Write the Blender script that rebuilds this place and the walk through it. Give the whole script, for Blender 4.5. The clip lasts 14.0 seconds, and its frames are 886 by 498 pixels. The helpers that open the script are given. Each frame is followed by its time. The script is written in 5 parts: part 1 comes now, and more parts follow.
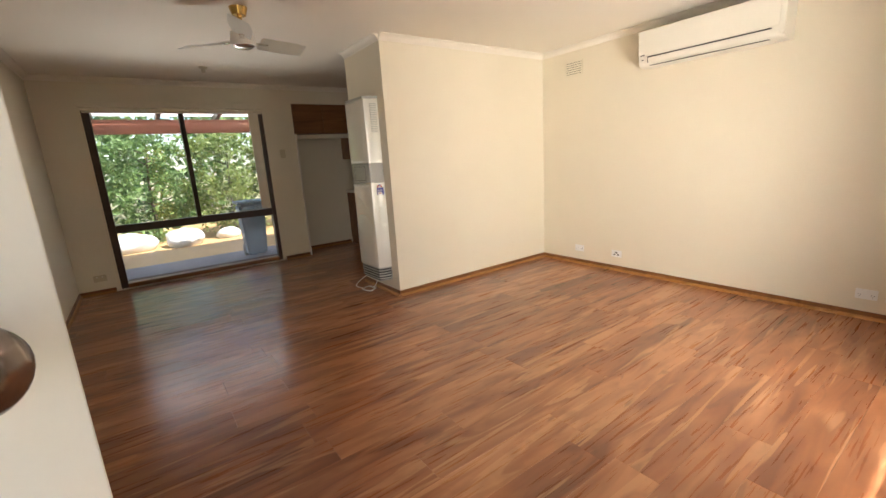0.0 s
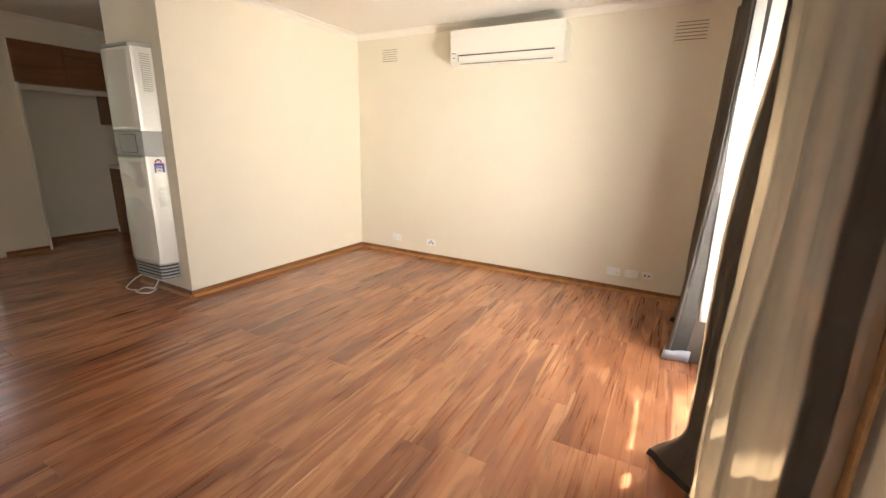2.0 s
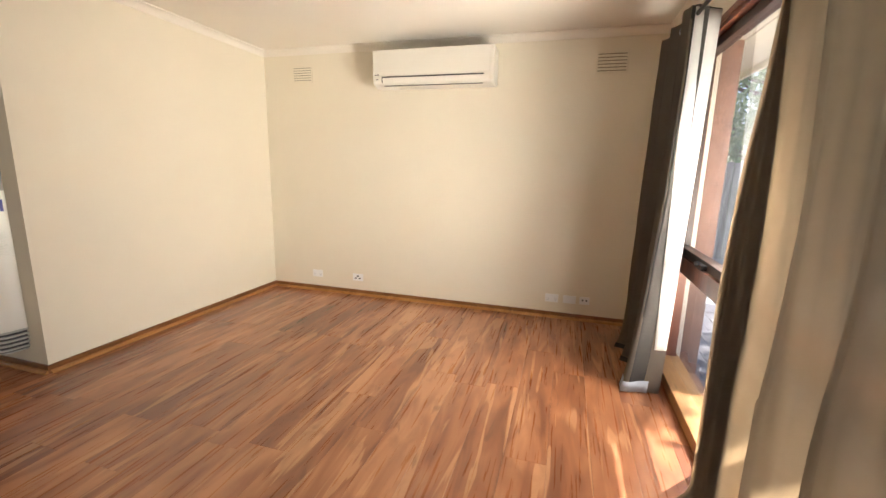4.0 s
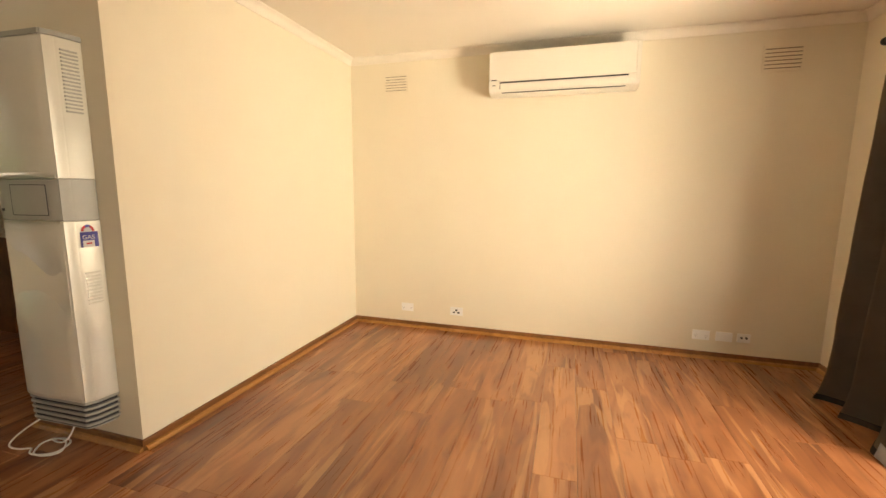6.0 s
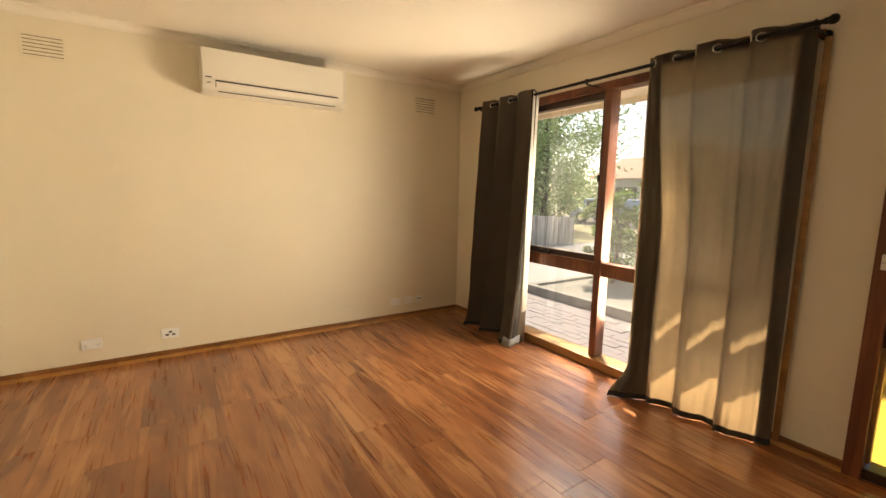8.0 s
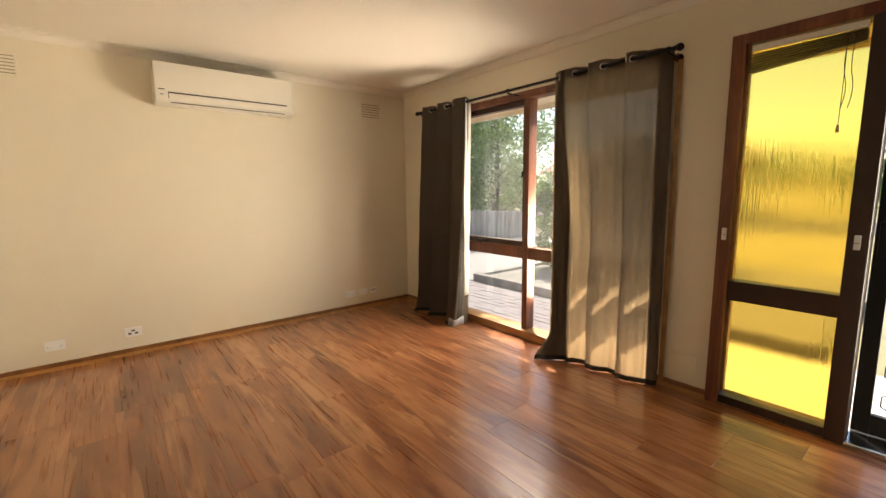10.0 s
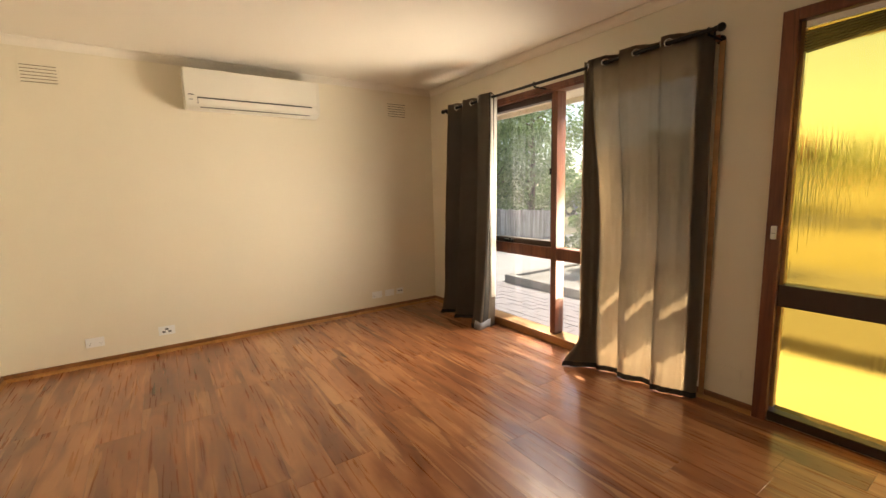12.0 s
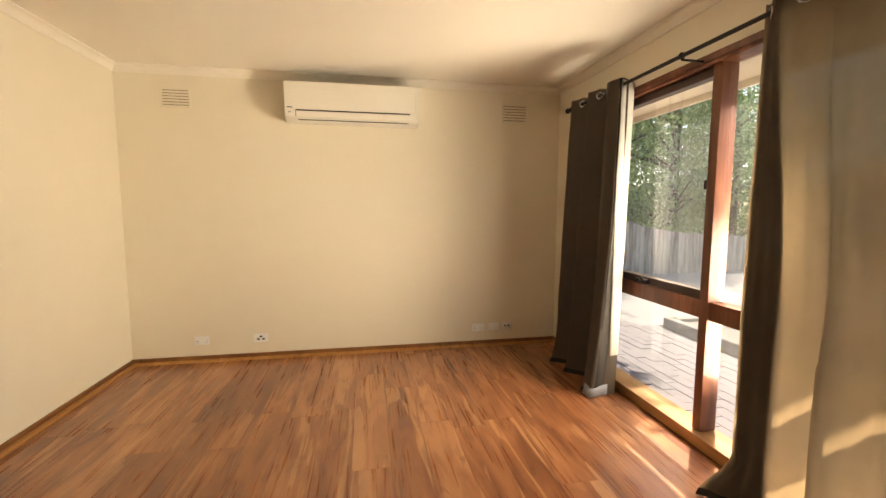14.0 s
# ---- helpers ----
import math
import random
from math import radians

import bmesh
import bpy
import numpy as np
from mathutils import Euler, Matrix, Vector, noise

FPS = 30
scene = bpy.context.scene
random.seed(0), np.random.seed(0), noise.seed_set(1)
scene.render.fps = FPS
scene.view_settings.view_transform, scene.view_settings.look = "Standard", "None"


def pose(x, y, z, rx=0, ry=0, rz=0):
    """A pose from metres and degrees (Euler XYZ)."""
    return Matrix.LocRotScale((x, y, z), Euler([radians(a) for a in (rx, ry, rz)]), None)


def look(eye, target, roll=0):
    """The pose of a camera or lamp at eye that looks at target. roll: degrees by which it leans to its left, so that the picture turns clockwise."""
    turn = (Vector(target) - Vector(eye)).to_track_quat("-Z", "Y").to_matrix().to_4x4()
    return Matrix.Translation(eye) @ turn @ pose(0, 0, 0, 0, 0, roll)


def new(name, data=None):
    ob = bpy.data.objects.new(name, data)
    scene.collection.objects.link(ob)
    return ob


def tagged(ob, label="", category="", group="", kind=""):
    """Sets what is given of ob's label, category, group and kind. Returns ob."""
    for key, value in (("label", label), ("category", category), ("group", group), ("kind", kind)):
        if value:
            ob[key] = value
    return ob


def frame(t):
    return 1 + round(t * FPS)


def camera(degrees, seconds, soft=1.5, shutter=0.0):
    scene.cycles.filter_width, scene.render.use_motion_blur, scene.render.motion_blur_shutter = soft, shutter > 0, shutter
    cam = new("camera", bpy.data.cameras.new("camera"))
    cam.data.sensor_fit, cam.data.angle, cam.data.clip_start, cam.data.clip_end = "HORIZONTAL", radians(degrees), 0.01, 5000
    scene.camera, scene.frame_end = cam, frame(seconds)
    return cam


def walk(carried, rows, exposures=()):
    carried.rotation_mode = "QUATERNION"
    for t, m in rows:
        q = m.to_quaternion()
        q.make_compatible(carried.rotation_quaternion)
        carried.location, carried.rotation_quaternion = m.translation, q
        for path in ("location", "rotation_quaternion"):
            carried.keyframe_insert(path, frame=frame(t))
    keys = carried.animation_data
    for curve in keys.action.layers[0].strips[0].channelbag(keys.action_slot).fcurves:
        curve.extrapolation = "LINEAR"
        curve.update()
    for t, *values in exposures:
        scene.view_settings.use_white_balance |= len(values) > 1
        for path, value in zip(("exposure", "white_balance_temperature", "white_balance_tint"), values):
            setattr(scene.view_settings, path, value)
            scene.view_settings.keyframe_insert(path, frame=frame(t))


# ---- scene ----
cam = camera(93.5, 14.0)
PATH = [
    (0, (0.179, 0.08, 1.316), (-1.414, 1.21, 0.886), -3.6),
    (0.5, (0.102, 0.153, 1.293), (-1.033, 1.743, 0.863), -2.3),
    (1, (0.055, 0.176, 1.3), (-0.968, 1.831, 0.837), -0.1),
    (1.5, (0.028, 0.171, 1.287), (-0.926, 1.862, 0.805), 1.1),
    (2, (0.014, 0.171, 1.277), (-0.914, 1.872, 0.783), 1.6),
    (2.5, (0.007, 0.174, 1.295), (-0.89, 1.901, 0.834), 1.6),
    (2.7, (-0.029, 0.161, 1.308), (-0.887, 1.917, 0.88), 1.9),
    (4.8, (-0.625, 0.595, 1.286), (-1.047, 2.513, 0.908), -0.3),
    (5, (-0.742, 0.632, 1.277), (-1.183, 2.547, 0.903), -1.5),
    (5.5, (-1.083, 0.653, 1.266), (-1.631, 2.534, 0.868), -2.1),
    (6, (-1.37, 0.628, 1.268), (-1.942, 2.523, 0.983), 0.4),
    (6.5, (-1.663, 0.506, 1.284), (-1.938, 2.447, 0.884), -3.3),
    (7, (-1.908, 0.472, 1.303), (-1.794, 2.438, 0.953), -1.9),
    (7.5, (-2.11, 0.484, 1.294), (-1.558, 2.389, 1.034), -0.5),
    (8, (-2.255, 0.39, 1.296), (-1.164, 2.045, 1.029), 1.1),
    (8.2, (-2.27, 0.335, 1.318), (-1.04, 1.882, 1.014), 0.8),
    (10.3, (-2.394, -0.022, 1.287), (-1.154, 1.524, 1.022), -0.9),
    (10.5, (-2.392, -0.029, 1.293), (-1.184, 1.547, 1.046), -1.1),
    (11, (-2.389, -0.044, 1.313), (-1.26, 1.595, 1.11), -1.6),
    (11.5, (-2.361, -0.05, 1.297), (-1.266, 1.607, 1.061), -1.9),
    (12, (-2.242, 0.009, 1.279), (-1.138, 1.655, 1.008), -1.4),
    (12.5, (-2.026, 0.148, 1.288), (-0.965, 1.829, 1.067), -0.8),
    (13, (-1.809, 0.209, 1.292), (-0.849, 1.955, 1.118), -1.9),
    (13.5, (-1.576, 0.254, 1.344), (-0.841, 2.107, 1.178), -0.6),
    (14, (-1.379, 0.396, 1.295), (-1.024, 2.354, 1.102), 0.1),
]
EXPOSURE = [(0.0, 1.56, 6200, 10), (0.45, 1.80, 5950, 10), (2.7, 1.80, 5950, 10), (4.8, 1.40, 6450, 10), (6.0, 1.68, 7800, 10), (6.7, 1.48, 8100, 10), (7.5, 1.06, 7800, 10), (8.2, 1.12, 8400, 10), (10.5, 1.08, 7100, 10), (14.0, 1.20, 7700, 10)]
walk(cam, [(t, look(eye, target, roll)) for t, eye, target, roll in PATH], EXPOSURE)

# ---------------------------------------------------------------- light
SUN_EL, SUN_AZ = 55.2, 46.7          # elevation; bearing from +x towards +y
world = bpy.data.worlds.new("world")
scene.world = world
world.use_nodes = True
wt = world.node_tree
sky = wt.nodes.new("ShaderNodeTexSky")
sky.sky_type, sky.sun_disc = "NISHITA", False
sky.sun_elevation, sky.sun_rotation = radians(SUN_EL), radians(90 - SUN_AZ)
wt.links.new(sky.outputs["Color"], wt.nodes["Background"].inputs["Color"])
wt.nodes["Background"].inputs["Strength"].default_value = 0.118
sun_data = bpy.data.lights.new("sun", "SUN")
sun_data.energy, sun_data.angle, sun_data.color = 5.0, radians(0.6), (1.0, 0.93, 0.82)
sun = new("sun", sun_data)
sun_dir = Vector((math.cos(radians(SUN_AZ)) * math.cos(radians(SUN_EL)), math.sin(radians(SUN_AZ)) * math.cos(radians(SUN_EL)), math.sin(radians(SUN_EL))))
sun.matrix_world = look(sun_dir * 30, (0, 0, 0))


def opening_light(name, eye, target, wide, high, watts, colour, spread=180):
    data = bpy.data.lights.new(name, "AREA")
    data.shape, data.size, data.size_y, data.energy, data.color = "RECTANGLE", wide, high, watts, colour
    data.spread = radians(spread)
    ob = new(name, data)
    ob.matrix_world = look(eye, target)
    return ob


# daylight that enters by the open front door, sky and paving light that comes up through the front window,
# and light off the sunny patio in the garden window
opening_light("doorway_daylight", (0.72, -0.20, 1.15), (-1.9, 2.3, 0.85), 0.55, 1.7, 4.8, (1.0, 0.93, 0.84), 80)
opening_light("window_daylight", (0.76, 2.15, 0.75), (-1.25, 3.9, 1.75), 0.9, 0.9, 16, (1.0, 0.89, 0.74), 104)
opening_light("garden_window_daylight", (-6.25, 0.66, 0.10), (-4.6, 0.66, 1.75), 1.6, 0.25, 1.5, (1.0, 0.95, 0.86), 62)
opening_light("window_skylight", (0.62, 2.40, 1.75), (-0.4, 2.55, 0.0), 0.8, 0.3, 3.6, (1.0, 0.97, 0.92), 88)

# ---------------------------------------------------------------- materials


def mat(name, col, rough=0.5, metal=0.0, var=0.10, scale=3.0, fine=60.0, bump=0.05, stretch=(1, 1, 1), tint=None, spec=0.5, space="world", rvar=0.08):
    """A painted or plain surface: two scales of colour change, uneven gloss, fine relief."""
    m = bpy.data.materials.new(name)
    m.use_nodes = True
    nt = m.node_tree
    b = nt.nodes["Principled BSDF"]
    if space == "world":
        src = nt.nodes.new("ShaderNodeNewGeometry").outputs["Position"]
    else:
        src = nt.nodes.new("ShaderNodeTexCoord").outputs["Object"]
    mp = nt.nodes.new("ShaderNodeMapping")
    mp.inputs["Scale"].default_value = stretch
    nt.links.new(src, mp.inputs["Vector"])
    n1, n2 = nt.nodes.new("ShaderNodeTexNoise"), nt.nodes.new("ShaderNodeTexNoise")
    n1.inputs["Scale"].default_value, n1.inputs["Detail"].default_value = scale, 4
    n2.inputs["Scale"].default_value, n2.inputs["Detail"].default_value = fine, 3
    for n in (n1, n2):
        nt.links.new(mp.outputs["Vector"], n.inputs["Vector"])
    mixf = nt.nodes.new("ShaderNodeMix")
    mixf.inputs["Factor"].default_value = 0.35
    nt.links.new(n1.outputs["Fac"], mixf.inputs["A"])
    nt.links.new(n2.outputs["Fac"], mixf.inputs["B"])
    ramp = nt.nodes.new("ShaderNodeValToRGB")
    lo = [c * (1 - var) for c in col] + [1]
    hi = [min(1, c * (1 + var)) for c in (tint or col)] + [1]
    ramp.color_ramp.elements[0].color, ramp.color_ramp.elements[1].color = lo, hi
    ramp.color_ramp.elements[0].position, ramp.color_ramp.elements[1].position = 0.3, 0.7
    nt.links.new(mixf.outputs["Result"], ramp.inputs["Fac"])
    nt.links.new(ramp.outputs["Color"], b.inputs["Base Color"])
    mr = nt.nodes.new("ShaderNodeMapRange")
    mr.inputs["To Min"].default_value, mr.inputs["To Max"].default_value = max(0, rough - rvar), min(1, rough + rvar)
    nt.links.new(n1.outputs["Fac"], mr.inputs["Value"])
    nt.links.new(mr.outputs["Result"], b.inputs["Roughness"])
    b.inputs["Metallic"].default_value = metal
    b.inputs["Specular IOR Level"].default_value = spec
    if bump:
        bp = nt.nodes.new("ShaderNodeBump")
        bp.inputs["Strength"].default_value, bp.inputs["Distance"].default_value = bump, 0.01
        nt.links.new(n2.outputs["Fac"], bp.inputs["Height"])
        nt.links.new(bp.outputs["Normal"], b.inputs["Normal"])
    return m


def wood_mat(name, dark, mid, light, rough=0.3, along="y", grain=1.0, per_object=True, dark_streak=0.5, coat=0.0, blotch=0.2):
    """Timber: long wandering figure, fine pores, dark gum streaks; each piece differs."""
    m = bpy.data.materials.new(name)
    m.use_nodes = True
    nt = m.node_tree
    b = nt.nodes["Principled BSDF"]
    tc = nt.nodes.new("ShaderNodeTexCoord")
    info = nt.nodes.new("ShaderNodeObjectInfo")
    off = nt.nodes.new("ShaderNodeVectorMath")
    off.operation = "MULTIPLY_ADD"
    com = nt.nodes.new("ShaderNodeCombineXYZ")
    for k in range(3):
        nt.links.new(info.outputs["Random"], com.inputs[k])
    nt.links.new(com.outputs["Vector"], off.inputs[0])
    off.inputs[1].default_value = (37, 91, 53) if per_object else (0, 0, 0)
    nt.links.new(tc.outputs["Object"], off.inputs[2])

    def noise_at(sx, sl, detail, distort=0.0, rough_=0.55):
        mp = nt.nodes.new("ShaderNodeMapping")
        mp.inputs["Scale"].default_value = {"y": (sx, sl, sx), "x": (sl, sx, sx), "z": (sx, sx, sl)}[along]
        nt.links.new(off.outputs["Vector"], mp.inputs["Vector"])
        n = nt.nodes.new("ShaderNodeTexNoise")
        n.inputs["Scale"].default_value, n.inputs["Detail"].default_value = 1.0, detail
        n.inputs["Distortion"].default_value, n.inputs["Roughness"].default_value = distort, rough_
        nt.links.new(mp.outputs["Vector"], n.inputs["Vector"])
        return n.outputs["Fac"]

    broad = noise_at(8 * grain, 1.1 * grain, 4, 0.8)
    fine = noise_at(70 * grain, 2.2 * grain, 5, 0.3)
    streak = noise_at(22 * grain, 1.6 * grain, 5, 1.6, 0.62)
    add = nt.nodes.new("ShaderNodeMath")
    add.operation = "MULTIPLY_ADD"
    nt.links.new(fine, add.inputs[0])
    add.inputs[1].default_value = 0.36
    nt.links.new(broad, add.inputs[2])
    shift = nt.nodes.new("ShaderNodeMath")
    shift.operation = "MULTIPLY_ADD"
    nt.links.new(info.outputs["Random"], shift.inputs[0])
    shift.inputs[1].default_value = 0.24 if per_object else 0.0
    nt.links.new(add.outputs["Value"], shift.inputs[2])
    ramp = nt.nodes.new("ShaderNodeValToRGB")
    e = ramp.color_ramp.elements
    e[0].position, e[0].color = 0.54, (*dark, 1)
    e[1].position, e[1].color = 0.97, (*light, 1)
    x = e.new(0.76)
    x.color = (*mid, 1)
    nt.links.new(shift.outputs["Value"], ramp.inputs["Fac"])
    sr = nt.nodes.new("ShaderNodeValToRGB")
    sr.color_ramp.elements[0].position, sr.color_ramp.elements[1].position = 0.61, 0.69
    sr.color_ramp.elements[0].color, sr.color_ramp.elements[1].color = (0, 0, 0, 1), (dark_streak, dark_streak, dark_streak, 1)
    nt.links.new(streak, sr.inputs["Fac"])
    blot = noise_at(13 * grain, 6 * grain, 3, 0.5)
    br = nt.nodes.new("ShaderNodeMapRange")
    br.inputs["From Min"].default_value, br.inputs["From Max"].default_value = 0.48, 0.72
    br.inputs["To Max"].default_value = blotch
    nt.links.new(blot, br.inputs["Value"])
    mb = nt.nodes.new("ShaderNodeMix")
    mb.data_type = "RGBA"
    nt.links.new(br.outputs["Result"], mb.inputs["Factor"])
    nt.links.new(ramp.outputs["Color"], mb.inputs["A"])
    mb.inputs["B"].default_value = (*dark, 1)
    mx = nt.nodes.new("ShaderNodeMix")
    mx.data_type = "RGBA"
    nt.links.new(sr.outputs["Color"], mx.inputs["Factor"])
    nt.links.new(mb.outputs["Result"], mx.inputs["A"])
    mx.inputs["B"].default_value = (*[c * 0.55 for c in dark], 1)
    nt.links.new(mx.outputs["Result"], b.inputs["Base Color"])
    mr = nt.nodes.new("ShaderNodeMapRange")
    mr.inputs["To Min"].default_value, mr.inputs["To Max"].default_value = rough - 0.06, rough + 0.10
    nt.links.new(fine, mr.inputs["Value"])
    nt.links.new(mr.outputs["Result"], b.inputs["Roughness"])
    b.inputs["Coat Weight"].default_value, b.inputs["Coat Roughness"].default_value = coat, 0.2
    bp = nt.nodes.new("ShaderNodeBump")
    bp.inputs["Strength"].default_value, bp.inputs["Distance"].default_value = 0.06, 0.004
    nt.links.new(fine, bp.inputs["Height"])
    nt.links.new(bp.outputs["Normal"], b.inputs["Normal"])
    return m


def plank_mat(name, dark, mid, light, sap, gum):
    """Printed hardwood plank: slow wandering figure, clean pale sapwood bands, dark gum veins, satin lacquer."""
    m = bpy.data.materials.new(name)
    m.use_nodes = True
    nt = m.node_tree
    b = nt.nodes["Principled BSDF"]
    tc, info = nt.nodes.new("ShaderNodeTexCoord"), nt.nodes.new("ShaderNodeObjectInfo")
    com, off = nt.nodes.new("ShaderNodeCombineXYZ"), nt.nodes.new("ShaderNodeVectorMath")
    for k in range(3):
        nt.links.new(info.outputs["Random"], com.inputs[k])
    off.operation = "MULTIPLY_ADD"
    off.inputs[1].default_value = (37, 91, 53)
    nt.links.new(com.outputs["Vector"], off.inputs[0])
    nt.links.new(tc.outputs["Object"], off.inputs[2])

    def field(sx, sl, detail, distort=0.0):
        mp, n = nt.nodes.new("ShaderNodeMapping"), nt.nodes.new("ShaderNodeTexNoise")
        mp.inputs["Scale"].default_value = (sx, sl, sx)
        n.inputs["Scale"].default_value, n.inputs["Detail"].default_value, n.inputs["Distortion"].default_value = 1.0, detail, distort
        nt.links.new(off.outputs["Vector"], mp.inputs["Vector"])
        nt.links.new(mp.outputs["Vector"], n.inputs["Vector"])
        return n.outputs["Fac"]

    def band(value, lo, hi, most):
        mr = nt.nodes.new("ShaderNodeMapRange")
        mr.inputs["From Min"].default_value, mr.inputs["From Max"].default_value, mr.inputs["To Max"].default_value = lo, hi, most
        nt.links.new(value, mr.inputs["Value"])
        return mr.outputs["Result"]

    def over(base, factor, colour):
        mx = nt.nodes.new("ShaderNodeMix")
        mx.data_type = "RGBA"
        nt.links.new(factor, mx.inputs["Factor"])
        nt.links.new(base, mx.inputs["A"])
        mx.inputs["B"].default_value = (*colour, 1)
        return mx.outputs["Result"]

    figure, pores = field(9, 1.6, 2, 0.9), field(75, 2.4, 4, 0.2)
    mix, shift = nt.nodes.new("ShaderNodeMath"), nt.nodes.new("ShaderNodeMath")
    mix.operation = shift.operation = "MULTIPLY_ADD"
    nt.links.new(pores, mix.inputs[0])
    mix.inputs[1].default_value = 0.10
    nt.links.new(figure, mix.inputs[2])
    nt.links.new(info.outputs["Random"], shift.inputs[0])
    shift.inputs[1].default_value = 0.25
    nt.links.new(mix.outputs["Value"], shift.inputs[2])
    ramp = nt.nodes.new("ShaderNodeValToRGB")
    e = ramp.color_ramp.elements
    e[0].position, e[0].color = 0.44, (*dark, 1)
    e[1].position, e[1].color = 0.86, (*light, 1)
    e.new(0.66).color = (*mid, 1)
    nt.links.new(shift.outputs["Value"], ramp.inputs["Fac"])
    col = over(ramp.outputs["Color"], band(field(9, 0.8, 2, 1.1), 0.595, 0.625, 0.5), sap)
    col = over(col, band(field(12, 5, 3, 0.5), 0.52, 0.72, 0.36), dark)
    col = over(col, band(field(14, 2.6, 2.5, 1.0), 0.65, 0.71, 0.34), gum)
    nt.links.new(col, b.inputs["Base Color"])
    gl = nt.nodes.new("ShaderNodeMapRange")
    gl.inputs["To Min"].default_value, gl.inputs["To Max"].default_value = 0.22, 0.36
    nt.links.new(pores, gl.inputs["Value"])
    nt.links.new(gl.outputs["Result"], b.inputs["Roughness"])
    b.inputs["Coat Weight"].default_value, b.inputs["Coat Roughness"].default_value = 0.45, 0.15
    bp = nt.nodes.new("ShaderNodeBump")
    bp.inputs["Strength"].default_value, bp.inputs["Distance"].default_value = 0.05, 0.004
    nt.links.new(pores, bp.inputs["Height"])
    nt.links.new(bp.outputs["Normal"], b.inputs["Normal"])
    return m


def fabric_mat(name, col, through_light=0.4, weave=0.0, glow=None):
    m = mat(name, col, 0.9, var=0.2, scale=14, fine=900, bump=0.25, spec=0.1)
    nt = m.node_tree
    b, out = nt.nodes["Principled BSDF"], nt.nodes["Material Output"]
    tr = nt.nodes.new("ShaderNodeBsdfTranslucent")
    tr.inputs["Color"].default_value = (*(glow or [min(1, c * 4.6) for c in col]), 1)
    mx = nt.nodes.new("ShaderNodeMixShader")
    mx.inputs["Fac"].default_value = through_light
    nt.links.new(b.outputs["BSDF"], mx.inputs[1])
    nt.links.new(tr.outputs["BSDF"], mx.inputs[2])
    see, mx2 = nt.nodes.new("ShaderNodeBsdfTransparent"), nt.nodes.new("ShaderNodeMixShader")
    mx2.inputs["Fac"].default_value = weave
    see.inputs["Color"].default_value = (0.95, 0.84, 0.68, 1)
    nt.links.new(mx.outputs["Shader"], mx2.inputs[1])
    nt.links.new(see.outputs["BSDF"], mx2.inputs[2])
    nt.links.new(mx2.outputs["Shader"], out.inputs["Surface"])
    return m


def glass_mat(name, col=(1, 1, 1), rough=0.0, bump=0.0):
    m = bpy.data.materials.new(name)
    m.use_nodes = True
    nt = m.node_tree
    b = nt.nodes["Principled BSDF"]
    b.inputs["Base Color"].default_value = (*col, 1)
    b.inputs["Transmission Weight"].default_value = 1.0
    b.inputs["Roughness"].default_value = rough
    b.inputs["IOR"].default_value = 1.45
    if bump:
        geo = nt.nodes.new("ShaderNodeNewGeometry")
        mp = nt.nodes.new("ShaderNodeMapping")
        mp.inputs["Scale"].default_value = (90, 90, 3)
        n = nt.nodes.new("ShaderNodeTexNoise")
        n.inputs["Scale"].default_value, n.inputs["Detail"].default_value = 1.0, 3
        nt.links.new(geo.outputs["Position"], mp.inputs["Vector"])
        nt.links.new(mp.outputs["Vector"], n.inputs["Vector"])
        bp = nt.nodes.new("ShaderNodeBump")
        bp.inputs["Strength"].default_value, bp.inputs["Distance"].default_value = bump, 0.004
        nt.links.new(n.outputs["Fac"], bp.inputs["Height"])
        nt.links.new(bp.outputs["Normal"], b.inputs["Normal"])
    return m


def leaf_mat(name, a, c):
    m = bpy.data.materials.new(name)
    m.use_nodes = True
    nt = m.node_tree
    b, out = nt.nodes["Principled BSDF"], nt.nodes["Material Output"]
    geo = nt.nodes.new("ShaderNodeNewGeometry")
    ramp = nt.nodes.new("ShaderNodeValToRGB")
    ramp.color_ramp.elements[0].color, ramp.color_ramp.elements[1].color = (*a, 1), (*c, 1)
    nt.links.new(geo.outputs["Random Per Island"], ramp.inputs["Fac"])
    nt.links.new(ramp.outputs["Color"], b.inputs["Base Color"])
    b.inputs["Roughness"].default_value = 0.5
    tr = nt.nodes.new("ShaderNodeBsdfTranslucent")
    nt.links.new(ramp.outputs["Color"], tr.inputs["Color"])
    mx = nt.nodes.new("ShaderNodeMixShader")
    mx.inputs["Fac"].default_value = 0.4
    nt.links.new(b.outputs["BSDF"], mx.inputs[1])
    nt.links.new(tr.outputs["BSDF"], mx.inputs[2])
    nt.links.new(mx.outputs["Shader"], out.inputs["Surface"])
    return m


M_WALL = mat("cream_wall_paint", (0.797, 0.735, 0.60), 0.55, var=0.03, scale=1.2, fine=220, bump=0.04)
M_CEIL = mat("ceiling_paint", (0.82, 0.77, 0.68), 0.7, var=0.02, scale=1.0, fine=150, bump=0.03)
M_CORNICE = mat("cornice_paint", (0.84, 0.79, 0.70), 0.5, var=0.02, bump=0.02)
M_PLANK = plank_mat("floor_plank_timber", (0.175, 0.057, 0.022), (0.325, 0.121, 0.048), (0.45, 0.198, 0.086), (0.60, 0.315, 0.15), (0.075, 0.026, 0.012))
# darker tone put in for the shade inside the vent slots
M_VENTBACK = mat("shaded_vent_slot", (0.26, 0.22, 0.15), 0.9)
M_SUBFLOOR = mat("subfloor", (0.06, 0.03, 0.015), 0.8)
